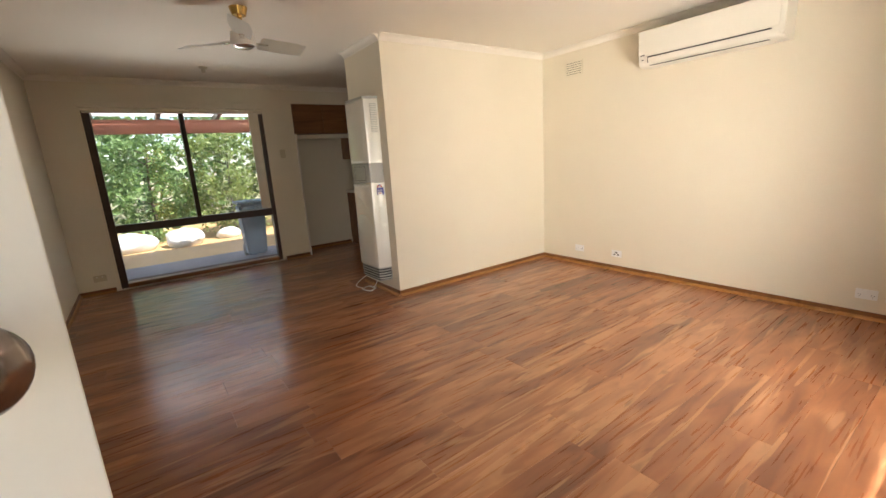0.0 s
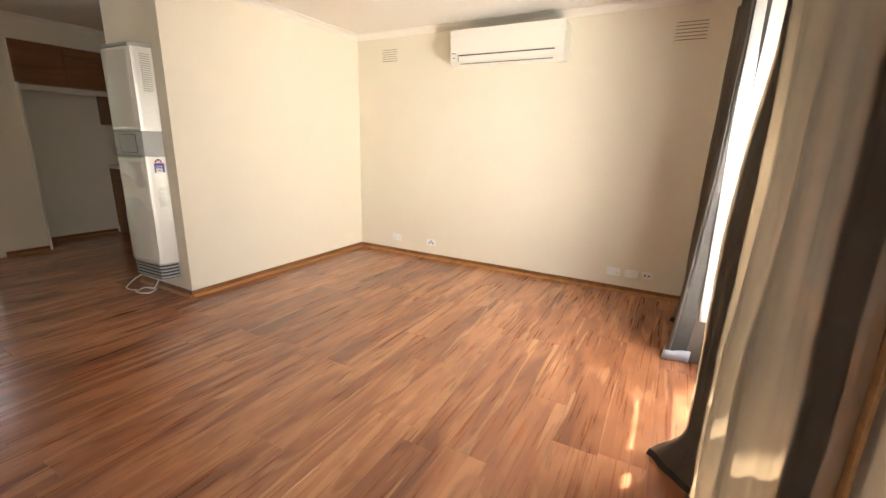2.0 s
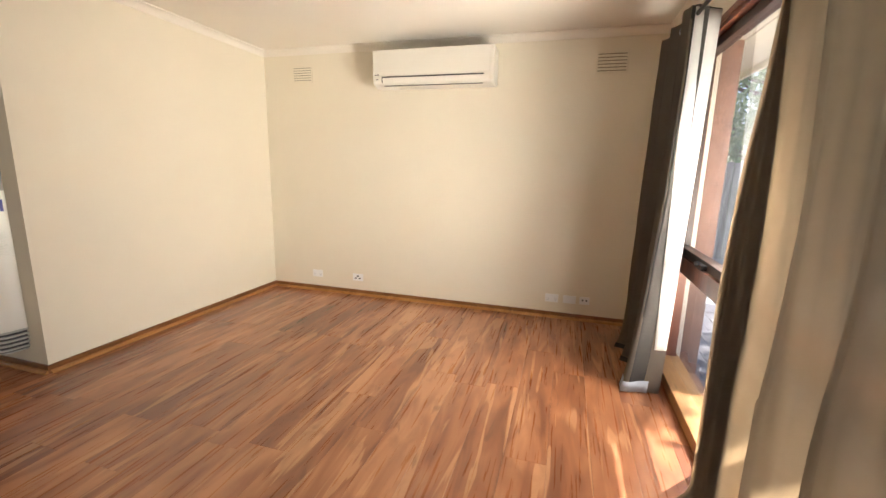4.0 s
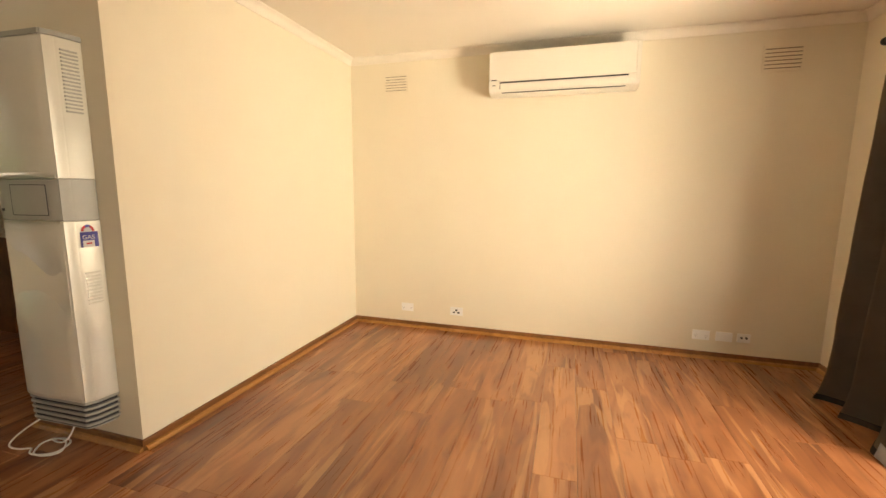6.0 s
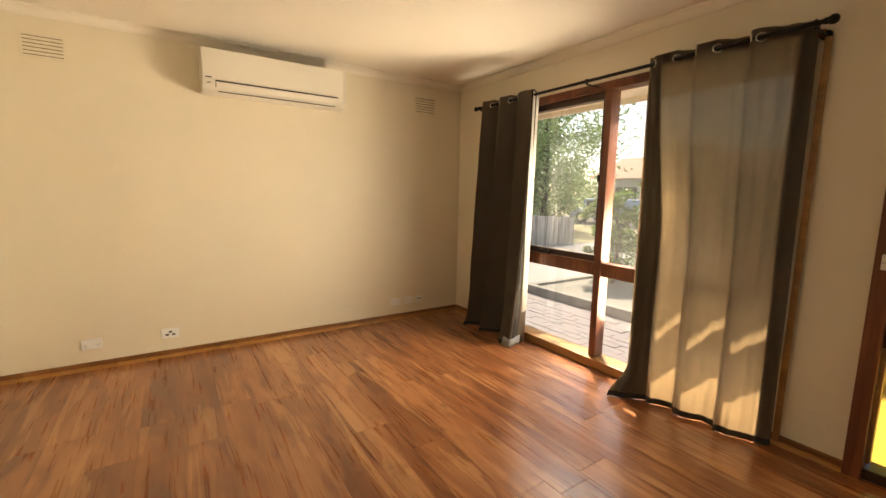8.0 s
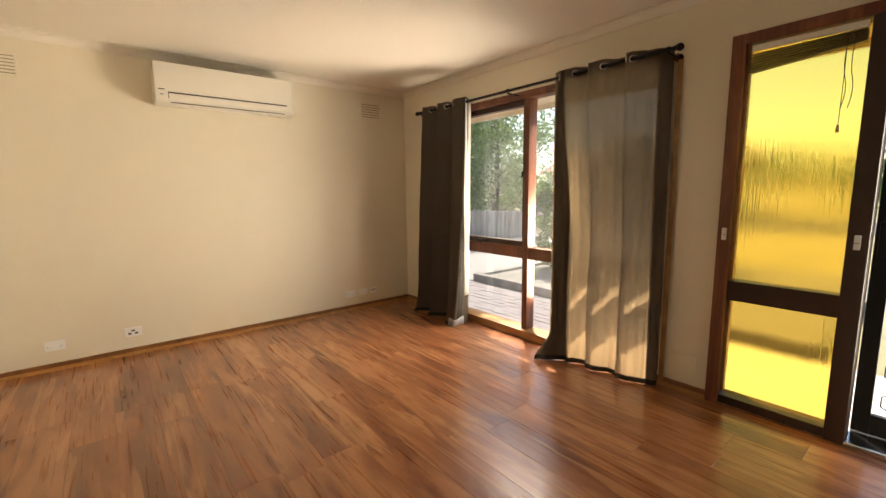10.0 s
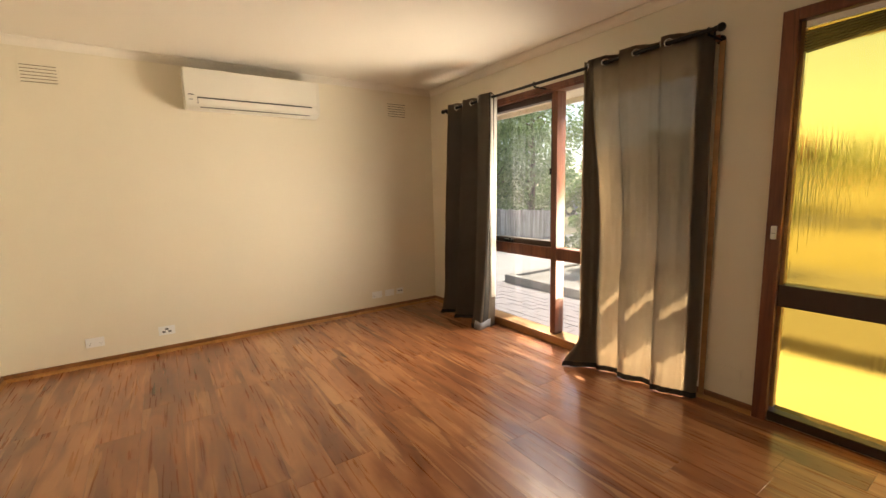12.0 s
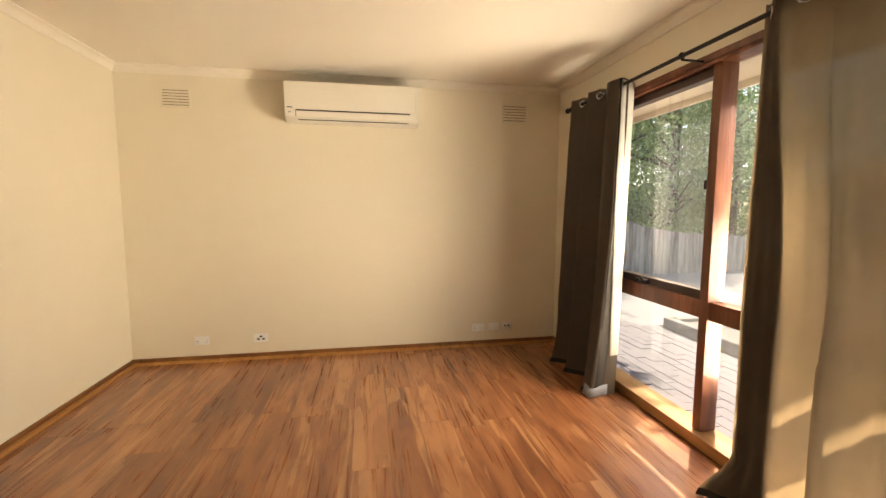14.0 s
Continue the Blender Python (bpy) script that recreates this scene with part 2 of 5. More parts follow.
M_SKIRT = wood_mat("skirting_timber_dark", (0.16, 0.065, 0.02), (0.24, 0.10, 0.03), (0.33, 0.14, 0.045), 0.35, "y", per_object=False)
M_QUAD = wood_mat("quad_timber", (0.33, 0.15, 0.04), (0.44, 0.21, 0.06), (0.54, 0.28, 0.09), 0.35, "y", per_object=False)
M_FRAME = wood_mat("red_stained_timber", (0.12, 0.035, 0.018), (0.22, 0.075, 0.035), (0.34, 0.13, 0.06), 0.35, "z", per_object=False)
M_SILL = wood_mat("golden_sill_timber", (0.30, 0.15, 0.05), (0.42, 0.22, 0.08), (0.55, 0.31, 0.12), 0.35, "y", per_object=False)
M_DARKFRAME = mat("dark_stained_frame", (0.045, 0.022, 0.014), 0.4, var=0.25, fine=40, bump=0.03, stretch=(1, 1, 0.2))
M_CUPBOARD = wood_mat("cupboard_timber", (0.16, 0.065, 0.02), (0.24, 0.105, 0.035), (0.32, 0.15, 0.05), 0.4, "y", per_object=False, dark_streak=0.2)
M_BLACK = mat("black_metal", (0.018, 0.016, 0.015), 0.4, metal=0.6, var=0.2)
M_DARKPLASTIC = mat("dark_plastic", (0.03, 0.03, 0.032), 0.45, var=0.15)
M_CHROME = mat("chrome", (0.75, 0.74, 0.72), 0.18, metal=1.0, var=0.05, bump=0)
M_BRASS = mat("brass", (0.65, 0.43, 0.15), 0.25, metal=1.0, var=0.1, bump=0)
M_WHITE = mat("white_plastic", (0.82, 0.81, 0.77), 0.35, var=0.03, bump=0.0)
M_ACWHITE = mat("aircon_plastic", (0.76, 0.73, 0.65), 0.3, var=0.02, bump=0.0)
M_PLATE = mat("outlet_plastic", (0.88, 0.88, 0.86), 0.35, var=0.03, bump=0.0)
M_HEATER = mat("heater_enamel", (0.72, 0.70, 0.63), 0.33, metal=0.3, var=0.02, scale=2, bump=0.0, rvar=0.01)
M_HEATBAND = mat("heater_grey_band", (0.40, 0.40, 0.37), 0.4, metal=0.05, var=0.05, bump=0.01)
M_CURTAIN = fabric_mat("taupe_curtain_cloth", (0.100, 0.089, 0.079), 0.24, 0.026, (0.95, 0.66, 0.36))
# the same cloth, coloured darker for the light that two layers keep out
M_CURTAIN_FOLD = fabric_mat("darkened_doubled_cloth", (0.055, 0.049, 0.043), 0.03, 0.0)
M_HEMTIP = fabric_mat("skylit_hem_lining", (0.42, 0.44, 0.48), 0.2, 0.0)
M_LINING = fabric_mat("skylit_pale_lining", (0.74, 0.72, 0.68), 0.5, 0.0, (0.8, 0.78, 0.74))
M_SHEET = fabric_mat("translucent_sheet", (0.20, 0.195, 0.19), 0.75)
M_GLASS = glass_mat("clear_glass")
# a faint bluish-white veil mixed into the glass of the panes for haze
_nt = M_GLASS.node_tree
_tr, _mx = _nt.nodes.new("ShaderNodeBsdfTranslucent"), _nt.nodes.new("ShaderNodeMixShader")
_tr.inputs["Color"].default_value, _mx.inputs["Fac"].default_value = (0.84, 0.88, 0.95, 1), 0.010
_nt.links.new(_nt.nodes["Principled BSDF"].outputs["BSDF"], _mx.inputs[1])
_nt.links.new(_tr.outputs["BSDF"], _mx.inputs[2])
_nt.links.new(_mx.outputs["Shader"], _nt.nodes["Material Output"].inputs["Surface"])
M_AMBER = glass_mat("amber_textured_glass", (1.0, 0.68, 0.14), 0.07, 0.45)
M_DOOR = mat("white_door_paint", (0.80, 0.78, 0.72), 0.4, var=0.03, bump=0.02)
M_KNOB = mat("aged_nickel", (0.22, 0.19, 0.18), 0.2, metal=1.0, var=0.1, bump=0)
M_PAVER = mat("brick_paver", (0.135, 0.115, 0.130), 0.6, var=0.12, scale=7, fine=120, bump=0.2, tint=(0.145, 0.135, 0.16))
# concrete coloured paler than M_CONC so the porch reads as sun-bright
M_PATH = mat("sun_brightened_path_concrete", (0.52, 0.51, 0.49), 0.85, var=0.12, scale=1.5, fine=90, bump=0.2)
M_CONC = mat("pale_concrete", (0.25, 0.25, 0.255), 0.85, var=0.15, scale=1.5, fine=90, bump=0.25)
M_KERB = mat("weathered_concrete_edging", (0.22, 0.21, 0.20), 0.9, var=0.3, scale=6, fine=80, bump=0.5)
M_GRAVEL = mat("garden_gravel", (0.21, 0.205, 0.19), 0.95, var=0.35, scale=25, fine=160, bump=0.8)
M_PALING = wood_mat("weathered_paling", (0.20, 0.18, 0.16), (0.34, 0.31, 0.28), (0.48, 0.45, 0.42), 0.8, "z", dark_streak=0.35)
M_SOFFIT = mat("cream_soffit_paint", (0.78, 0.70, 0.55), 0.6, var=0.03, bump=0.02)
M_BRICK = mat("outer_brick", (0.30, 0.16, 0.11), 0.85, var=0.25, scale=9, bump=0.3)
M_GRASS = mat("dry_ground", (0.26, 0.24, 0.14), 0.95, var=0.35, scale=1.2, fine=40, bump=0.5)
M_ROAD = mat("road_asphalt", (0.07, 0.07, 0.07), 0.9, var=0.2, bump=0.3)
M_BARK = mat("bark", (0.10, 0.075, 0.055), 0.9, var=0.35, scale=12, fine=50, bump=0.8, stretch=(1, 1, 0.25))
M_LEAF_DARK = leaf_mat("conifer_leaf", (0.13, 0.20, 0.09), (0.31, 0.43, 0.20))
M_LEAF = leaf_mat("shrub_leaf", (0.08, 0.15, 0.045), (0.22, 0.33, 0.11))
M_LEAF_LIGHT = leaf_mat("pale_leaf", (0.12, 0.17, 0.04), (0.26, 0.32, 0.10))
M_YARD = mat("sandy_paving", (0.44, 0.28, 0.12), 0.9, var=0.15, scale=3, bump=0.2)
M_PERGOLA = mat("red_brown_paint", (0.28, 0.10, 0.06), 0.6, var=0.1)
M_BIN = mat("blue_grey_plastic", (0.07, 0.11, 0.16), 0.5, var=0.1)
M_STONE = mat("pale_stone", (0.62, 0.60, 0.56), 0.8, var=0.2, scale=6, bump=0.4)
M_HOUSE = mat("pale_render", (0.68, 0.66, 0.62), 0.8, var=0.06)
M_TILE = mat("terracotta_roof", (0.30, 0.13, 0.08), 0.8, var=0.2)
M_CAR = mat("pale_blue_car_paint", (0.30, 0.38, 0.48), 0.25, var=0.03, bump=0)
M_RED = mat("red_print", (0.6, 0.05, 0.06), 0.5, var=0.05, bump=0)
M_BLUE = mat("blue_print", (0.09, 0.09, 0.36), 0.5, var=0.05, bump=0)
M_PAPER = mat("white_sticker", (0.85, 0.83, 0.80), 0.5, var=0.02, bump=0)
M_BEIGE = mat("aged_beige_plastic", (0.62, 0.55, 0.40), 0.45, var=0.05, bump=0)

# ---------------------------------------------------------------- mesh helpers


def box(bm, x0, x1, y0, y1, z0, z1, bevel=0.0):
    made = bmesh.ops.create_cube(bm, size=1)["verts"]
    for v in made:
        v.co = Vector(((x0 + x1) / 2 + v.co.x * (x1 - x0), (y0 + y1) / 2 + v.co.y * (y1 - y0), (z0 + z1) / 2 + v.co.z * (z1 - z0)))
    if bevel:
        edges = {e for v in made for e in v.link_edges}
        bmesh.ops.bevel(bm, geom=list(edges), offset=bevel, segments=2, profile=0.6, affect="EDGES")
    return bm


def boxed(*dims, bevel=0.0):
    return box(bmesh.new(), *dims, bevel=bevel)


def tube(bm, a, c, r0, r1=None, sides=12):
    a, c = Vector(a), Vector(c)
    r1 = r0 if r1 is None else r1
    turn = (c - a).to_track_quat("Z", "Y").to_matrix().to_4x4()
    bmesh.ops.create_cone(bm, cap_ends=True, segments=sides, radius1=r0, radius2=r1, depth=(c - a).length,
                          matrix=Matrix.Translation((a + c) / 2) @ turn)
    return bm


def ball(bm, c, r, squash=(1, 1, 1), u=16, v=10):
    bmesh.ops.create_uvsphere(bm, u_segments=u, v_segments=v, radius=r,
                              matrix=Matrix.Translation(c) @ Matrix.Diagonal((*squash, 1)))
    return bm


def ring(bm, c, major, minor, axis="y", n=20, k=8):
    rows = []
    for i in range(n):
        a = 2 * math.pi * i / n
        row = []
        for j in range(k):
            d = 2 * math.pi * j / k
            r, h = major + minor * math.cos(d), minor * math.sin(d)
            p = (r * math.cos(a), h, r * math.sin(a)) if axis == "y" else (h, r * math.cos(a), r * math.sin(a))
            row.append(bm.verts.new(Vector(c) + Vector(p)))
        rows.append(row)
    for i in range(n):
        for j in range(k):
            bm.faces.new((rows[i][j], rows[(i + 1) % n][j], rows[(i + 1) % n][(j + 1) % k], rows[i][(j + 1) % k]))
    return bm


def prism(bm, outline, z0, z1):
    """An upright prism over a plan outline (x, y)."""
    lo = [bm.verts.new((x, y, z0)) for x, y in outline]
    hi = [bm.verts.new((x, y, z1)) for x, y in outline]
    bm.faces.new(lo[::-1])
    bm.faces.new(hi)
    for i in range(len(lo)):
        j = (i + 1) % len(lo)
        bm.faces.new((lo[i], lo[j], hi[j], hi[i]))
    return bm


def run(bm, profile, a, c, inward):
    """Extrude a profile of (out from the wall, height) from a to c along a wall; inward is the wall's normal."""
    a, c, n = Vector(a), Vector(c), Vector(inward)
    ends = [[bm.verts.new(p + n * o + Vector((0, 0, h))) for o, h in profile] for p in (a, c)]
    k = len(profile)
    for i in range(k):
        j = (i + 1) % k
        bm.faces.new((ends[0][i], ends[0][j], ends[1][j], ends[1][i]))
    bm.faces.new(ends[0][::-1])
    bm.faces.new(ends[1])
    return bm


def origin(ob):
    p = Vector((0, 0, 0))
    while ob:
        p += ob.location
        ob = ob.parent
    return p


def part(name, bm, material, parent=None, label="", at=None, smooth=False):
    """Link a bmesh, given in world places, as one mesh object, under a thing or a part if there is one."""
    base = origin(parent) if parent else Vector((0, 0, 0))
    spot = Vector(at) if at is not None else base.copy()
    bmesh.ops.translate(bm, verts=bm.verts, vec=-spot)
    bmesh.ops.recalc_face_normals(bm, faces=bm.faces)
    me = bpy.data.meshes.new(name)
    bm.to_mesh(me)
    bm.free()
    if smooth:
        me.polygons.foreach_set("use_smooth", [True] * len(me.polygons))
        if smooth != "all":
            me.set_sharp_from_angle(angle=radians(38))
    me.materials.append(material)
    ob = new(name, me)
    ob.location = spot - base
    if parent:
        ob.parent = parent
    return tagged(ob, label) if label else ob


def thing(name, at, label, category, group="", kind=""):
    ob = new(name)
    ob.location = at
    ob.empty_display_size = 0.1
    return tagged(ob, label, category, group, kind)


def setting(name, bm, material, label, category, at=(0, 0, 0)):
    return tagged(part(name, bm, material, at=at), label, category, kind="structure")


def tubing(name, points, radius, material, parent=None, cyclic=False, label=""):
    """A bent round cable or bar through points, as a mesh."""
    cu = bpy.data.curves.new(name, "CURVE")
    cu.dimensions, cu.bevel_depth, cu.bevel_resolution, cu.resolution_u = "3D", radius, 2, 6
    sp = cu.splines.new("NURBS")
    sp.points.add(len(points) - 1)
    base = origin(parent) if parent else Vector((0, 0, 0))
    for p, q in zip(sp.points, points):
        p.co = (*(Vector(q) - base), 1)
    sp.use_endpoint_u, sp.order_u, sp.use_cyclic_u = not cyclic, 3, cyclic
    tmp = bpy.data.objects.new(name, cu)
    me = bpy.data.meshes.new_from_object(tmp)
    bpy.data.objects.remove(tmp)
    me.materials.clear()
    me.materials.append(material)
    me.polygons.foreach_set("use_smooth", [True] * len(me.polygons))
    ob = new(name, me)
    if parent:
        ob.parent = parent
    return tagged(ob, label) if label else ob


# ---------------------------------------------------------------- plan
EAST, NORTH, SOUTH, WEST, CEIL = 0.40, 4.13, -0.67, -5.97, 2.40
PART_X0, PART_X1, PART_Y = -4.05, -3.30, 2.00     # solid pier between living room and kitchen
WIN = (1.18, 3.47, 0.03, 2.09)                    # front window: y0, y1, z0, z1
DOORWAY = (-0.60, 0.85, 0.0, 2.10)                # front door with its side light
REAR = (-0.28, 1.60, 0.02, 2.12)                  # garden window in the west wall
ALC = (2.00, 2.86, -6.42)                         # recess: y0, y1, back x
GROUND = -0.20

bm = bmesh.new()
for y0, y1, z0, z1 in ((-0.79, DOORWAY[0], -0.3, 2.55), (DOORWAY[0], DOORWAY[1], DOORWAY[3], 2.55), (DOORWAY[0], DOORWAY[1], -0.3, -0.01),
                       (DOORWAY[1], WIN[0], -0.3, 2.55), (WIN[0], WIN[1], WIN[3], 2.55), (WIN[0], WIN[1], -0.3, WIN[2]), (WIN[1], 4.25, -0.3, 2.55)):
    box(bm, EAST, EAST + 0.14, y0, y1, z0, z1)
setting("wall_east", bm, M_WALL, "cream painted front wall with window and door openings", "wall")
bm = bmesh.new()
for y0, y1, z0, z1 in ((-0.9, DOORWAY[0], -0.3, 2.55), (DOORWAY[1], WIN[0], -0.3, 2.55), (WIN[0], WIN[1], -0.3, -0.06), (WIN[1], 4.4, -0.3, 2.55)):
    box(bm, EAST + 0.142, EAST + 0.25, y0, y1, z0, z1)
setting("outer_wall_east", bm, M_BRICK, "brown brick outer skin of the front wall", "wall")
setting("wall_north", boxed(-6.6, EAST, NORTH, NORTH + 0.14, -0.3, 2.55), M_WALL, "plain cream painted end wall of the living room", "wall")
setting("wall_south", boxed(-6.11, EAST, SOUTH - 0.14, SOUTH, -0.3, 2.55), M_WALL, "plain cream painted long side wall", "wall")
setting("partition_wall", boxed(PART_X0, PART_X1, PART_Y, NORTH, 0, CEIL), M_WALL, "thick cream partition wall beside the kitchen", "wall")
bm = bmesh.new()
for y0, y1, z0, z1 in ((SOUTH, REAR[0], -0.3, 2.55), (REAR[0], REAR[1], REAR[3], 2.55), (REAR[0], REAR[1], -0.3, REAR[2]), (REAR[1], ALC[0], -0.3, 2.55),
                       (ALC[0], NORTH, 2.17, 2.55)):
    box(bm, WEST - 0.14, WEST, y0, y1, z0, z1)
setting("wall_west", bm, M_WALL, "cream rear wall with a garden window and a recess", "wall")
bm = bmesh.new()
box(bm, ALC[2] - 0.14, ALC[2], ALC[0] - 0.14, NORTH, -0.3, 2.55)
box(bm, ALC[2], WEST - 0.14, ALC[0] - 0.14, ALC[0], -0.3, 2.55)
setting("recess_wall", bm, M_WALL, "cream back and side wall of the kitchen recess", "wall")
setting("ceiling", boxed(-6.6, EAST + 0.1, SOUTH - 0.1, NORTH + 0.1, CEIL, CEIL + 0.1), M_CEIL, "flat off-white plaster ceiling", "ceiling")
setting("roof_slab", boxed(-6.9, 1.0, -1.2, 4.8, 2.56, 2.75), M_TILE, "low terracotta tiled roof over the house", "roof")

# cornice: a small cove against wall and ceiling
COVE = [(0, 0), (0, -0.055), (0.008, -0.055), (0.014, -0.040), (0.026, -0.022), (0.042, -0.012), (0.055, -0.008), (0.055, 0)]
bm = bmesh.new()
for a, c, n in (((PART_X1, NORTH), (EAST, NORTH), (0, -1, 0)), ((EAST, SOUTH), (EAST, NORTH), (-1, 0, 0)), ((PART_X1, PART_Y), (PART_X1, NORTH), (1, 0, 0)),
                ((PART_X0, PART_Y), (PART_X1, PART_Y), (0, -1, 0)), ((PART_X0, PART_Y), (PART_X0, NORTH), (-1, 0, 0)), ((WEST, SOUTH), (WEST, NORTH), (1, 0, 0)),
                ((WEST, SOUTH), (EAST, SOUTH), (0, 1, 0)), ((WEST, NORTH), (PART_X0, NORTH), (0, -1, 0))):
    run(bm, COVE, (*a, CEIL), (*c, CEIL), n)
tagged(part("cornice", bm, M_CORNICE, smooth=True), "off-white plaster cove cornice along the ceiling", "cornice", kind="structure")

# skirting: a dark flat board with a lighter quarter-round bead at the floor
FLAT = [(0, 0), (0.012, 0), (0.012, 0.047), (0.009, 0.052), (0, 0.052)]
BEAD = [(0.012, 0), (0.032, 0), (0.030, 0.010), (0.024, 0.018), (0.012, 0.022)]
RUNS = (((PART_X1, NORTH), (EAST, NORTH), (0, -1, 0)), ((PART_X1, PART_Y), (PART_X1, NORTH), (1, 0, 0)), ((PART_X0, PART_Y), (PART_X1 + 0.012, PART_Y), (0, -1, 0)),
        ((EAST, DOORWAY[1] + 0.02), (EAST, WIN[0]), (-1, 0, 0)), ((EAST, WIN[1]), (EAST, NORTH), (-1, 0, 0)), ((WEST, SOUTH), (WEST, REAR[0] - 0.05), (1, 0, 0)),
        ((WEST, REAR[1] + 0.05), (WEST, ALC[0]), (1, 0, 0)), ((WEST, SOUTH), (EAST - 0.1, SOUTH), (0, 1, 0)), ((ALC[2], ALC[0]), (ALC[2], ALC[1]), (1, 0, 0)),
        ((PART_X0, PART_Y), (PART_X0, NORTH), (-1, 0, 0)))
for a, c, n in RUNS:
    board = setting("baseboard", run(bmesh.new(), FLAT, (*a, 0), (*c, 0), n), M_SKIRT, "dark stained timber skirting board", "skirting", at=(*a, 0))
    part("bead", run(bmesh.new(), BEAD, (*a, 0), (*c, 0), n), M_QUAD, board, "lighter brown quarter-round bead", at=(*a, 0))

# ---------------------------------------------------------------- front window
y0, y1, z0, z1 = WIN
FX0, FX1 = EAST - 0.012, EAST + 0.10
MULL = 2.32
win = thing("window_1", (EAST, MULL, 0), "full-height red-brown timber window with awning sash over low panes", "window", kind="structure")
for nm, d in (("jamb", (FX0, FX1, y0, y0 + 0.06, z0, z1)), ("jamb", (FX0, FX1, y1 - 0.06, y1, z0, z1)),
              ("head", (FX0, FX1, y0 + 0.06, y1 - 0.06, z1 - 0.05, z1)), ("mullion", (FX0 + 0.01, FX1, MULL - 0.028, MULL + 0.028, 0.075, z1 - 0.05)),
              ("rail", (FX0 + 0.02, FX1, y0 + 0.06, MULL - 0.028, 0.70, 0.80)), ("rail", (FX0 + 0.02, FX1, MULL + 0.028, y1 - 0.06, 0.70, 0.80))):
    part(nm, boxed(*d, bevel=0.004), M_FRAME, win)
part("sill", boxed(FX0 - 0.03, FX1 + 0.02, y0, y1, 0.003, 0.072, bevel=0.006), M_SILL, win, "golden brown timber sill at floor level")
part("head_trim", boxed(EAST - 0.022, EAST - 0.013, y0 - 0.03, y1 + 0.03, z1 - 0.03, z1 + 0.006, bevel=0.003), M_FRAME, win)
part("jamb_trim", boxed(EAST - 0.022, EAST - 0.013, y0 - 0.06, y0 - 0.030, 0.0, z1 - 0.032, bevel=0.003), M_SILL, win, "honey coloured timber architrave")
part("jamb_trim", boxed(EAST - 0.022, EAST - 0.013, y1 - 0.03, y1 + 0.02, 0.0, z1 - 0.032, bevel=0.003), M_SILL, win, "honey coloured timber architrave")
sash = part("awning_sash", boxed(FX0 + 0.035, FX1 - 0.01, MULL + 0.029, y1 - 0.061, 0.802, 0.85, bevel=0.004), M_DARKFRAME, win, "dark framed awning sash")
for d in ((FX0 + 0.035, FX1 - 0.01, MULL + 0.029, y1 - 0.061, z1 - 0.10, z1 - 0.052), (FX0 + 0.035, FX1 - 0.01, MULL + 0.029, MULL + 0.057, 0.852, z1 - 0.102),
          (FX0 + 0.035, FX1 - 0.01, y1 - 0.095, y1 - 0.061, 0.852, z1 - 0.102)):
    part("sash_stile", boxed(*d, bevel=0.004), M_DARKFRAME, sash)
bm = boxed(FX0 + 0.005, FX0 + 0.034, 2.80, 2.92, 0.805, 0.835, bevel=0.006)
tube(bm, (FX0 + 0.015, 2.86, 0.83), (FX0 - 0.02, 2.80, 0.845), 0.008)
ball(bm, (FX0 - 0.022, 2.795, 0.848), 0.012)
part("window_winder", bm, M_BLACK, win, "black window winder", smooth=True)
part("sash_catch", boxed(FX0 + 0.02, FX0 + 0.034, MULL + 0.04, MULL + 0.06, 1.40, 1.45, bevel=0.003), M_BLACK, sash)
for d in ((y0 + 0.06, MULL - 0.028, 0.075, 0.70), (MULL + 0.028, y1 - 0.06, 0.075, 0.70), (y0 + 0.06, MULL - 0.028, 0.80, z1 - 0.05), (MULL + 0.057, y1 - 0.095, 0.85, z1 - 0.10)):
    pane = part("pane", boxed(EAST + 0.052, EAST + 0.057, d[0] - 0.004, d[1] + 0.004, d[2] - 0.004, d[3] + 0.004), M_GLASS, win)
    pane.visible_shadow = False

# ---------------------------------------------------------------- front door, side light
dy0, dy1, dz1 = DOORWAY[0], DOORWAY[1], DOORWAY[3]
side = thing("side_light", (EAST, 0.55, 0), "tall amber textured-glass side light in a brown timber frame", "side window", kind="structure")
POST = (0.245, 0.325)
for nm, d in (("jamb", (EAST - 0.012, EAST + 0.12, dy1 - 0.045, dy1, 0.0, dz1)), ("head", (EAST - 0.012, EAST + 0.12, dy0, dy1 - 0.045, dz1 - 0.045, dz1)),):
    part(nm, boxed(*d, bevel=0.004), M_FRAME, side)
part("architrave", boxed(EAST - 0.024, EAST - 0.013, dy1 - 0.045, dy1 + 0.02, 0, dz1 + 0.01, bevel=0.003), M_FRAME, side)
part("architrave", boxed(EAST - 0.024, EAST - 0.013, dy0 - 0.02, dy1 - 0.046, dz1 - 0.045, dz1 + 0.01, bevel=0.003), M_FRAME, side)
part("post", boxed(EAST - 0.012, EAST + 0.12, *POST, 0.0, dz1 - 0.045, bevel=0.004), M_DARKFRAME, side, "dark brown timber post")
part("jamb", boxed(EAST - 0.012, EAST + 0.12, dy0, dy0 + 0.04, 0.0, dz1 - 0.045, bevel=0.004), M_FRAME, side)
part("mid_rail", boxed(EAST + 0.0, EAST + 0.10, POST[1], dy1 - 0.045, 0.640, 0.755, bevel=0.004), M_DARKFRAME, side, "dark brown timber mid rail")
part("bottom_rail", boxed(EAST - 0.005, EAST + 0.11, POST[1], dy1 - 0.045, 0.003, 0.055, bevel=0.005), M_DARKFRAME, side)
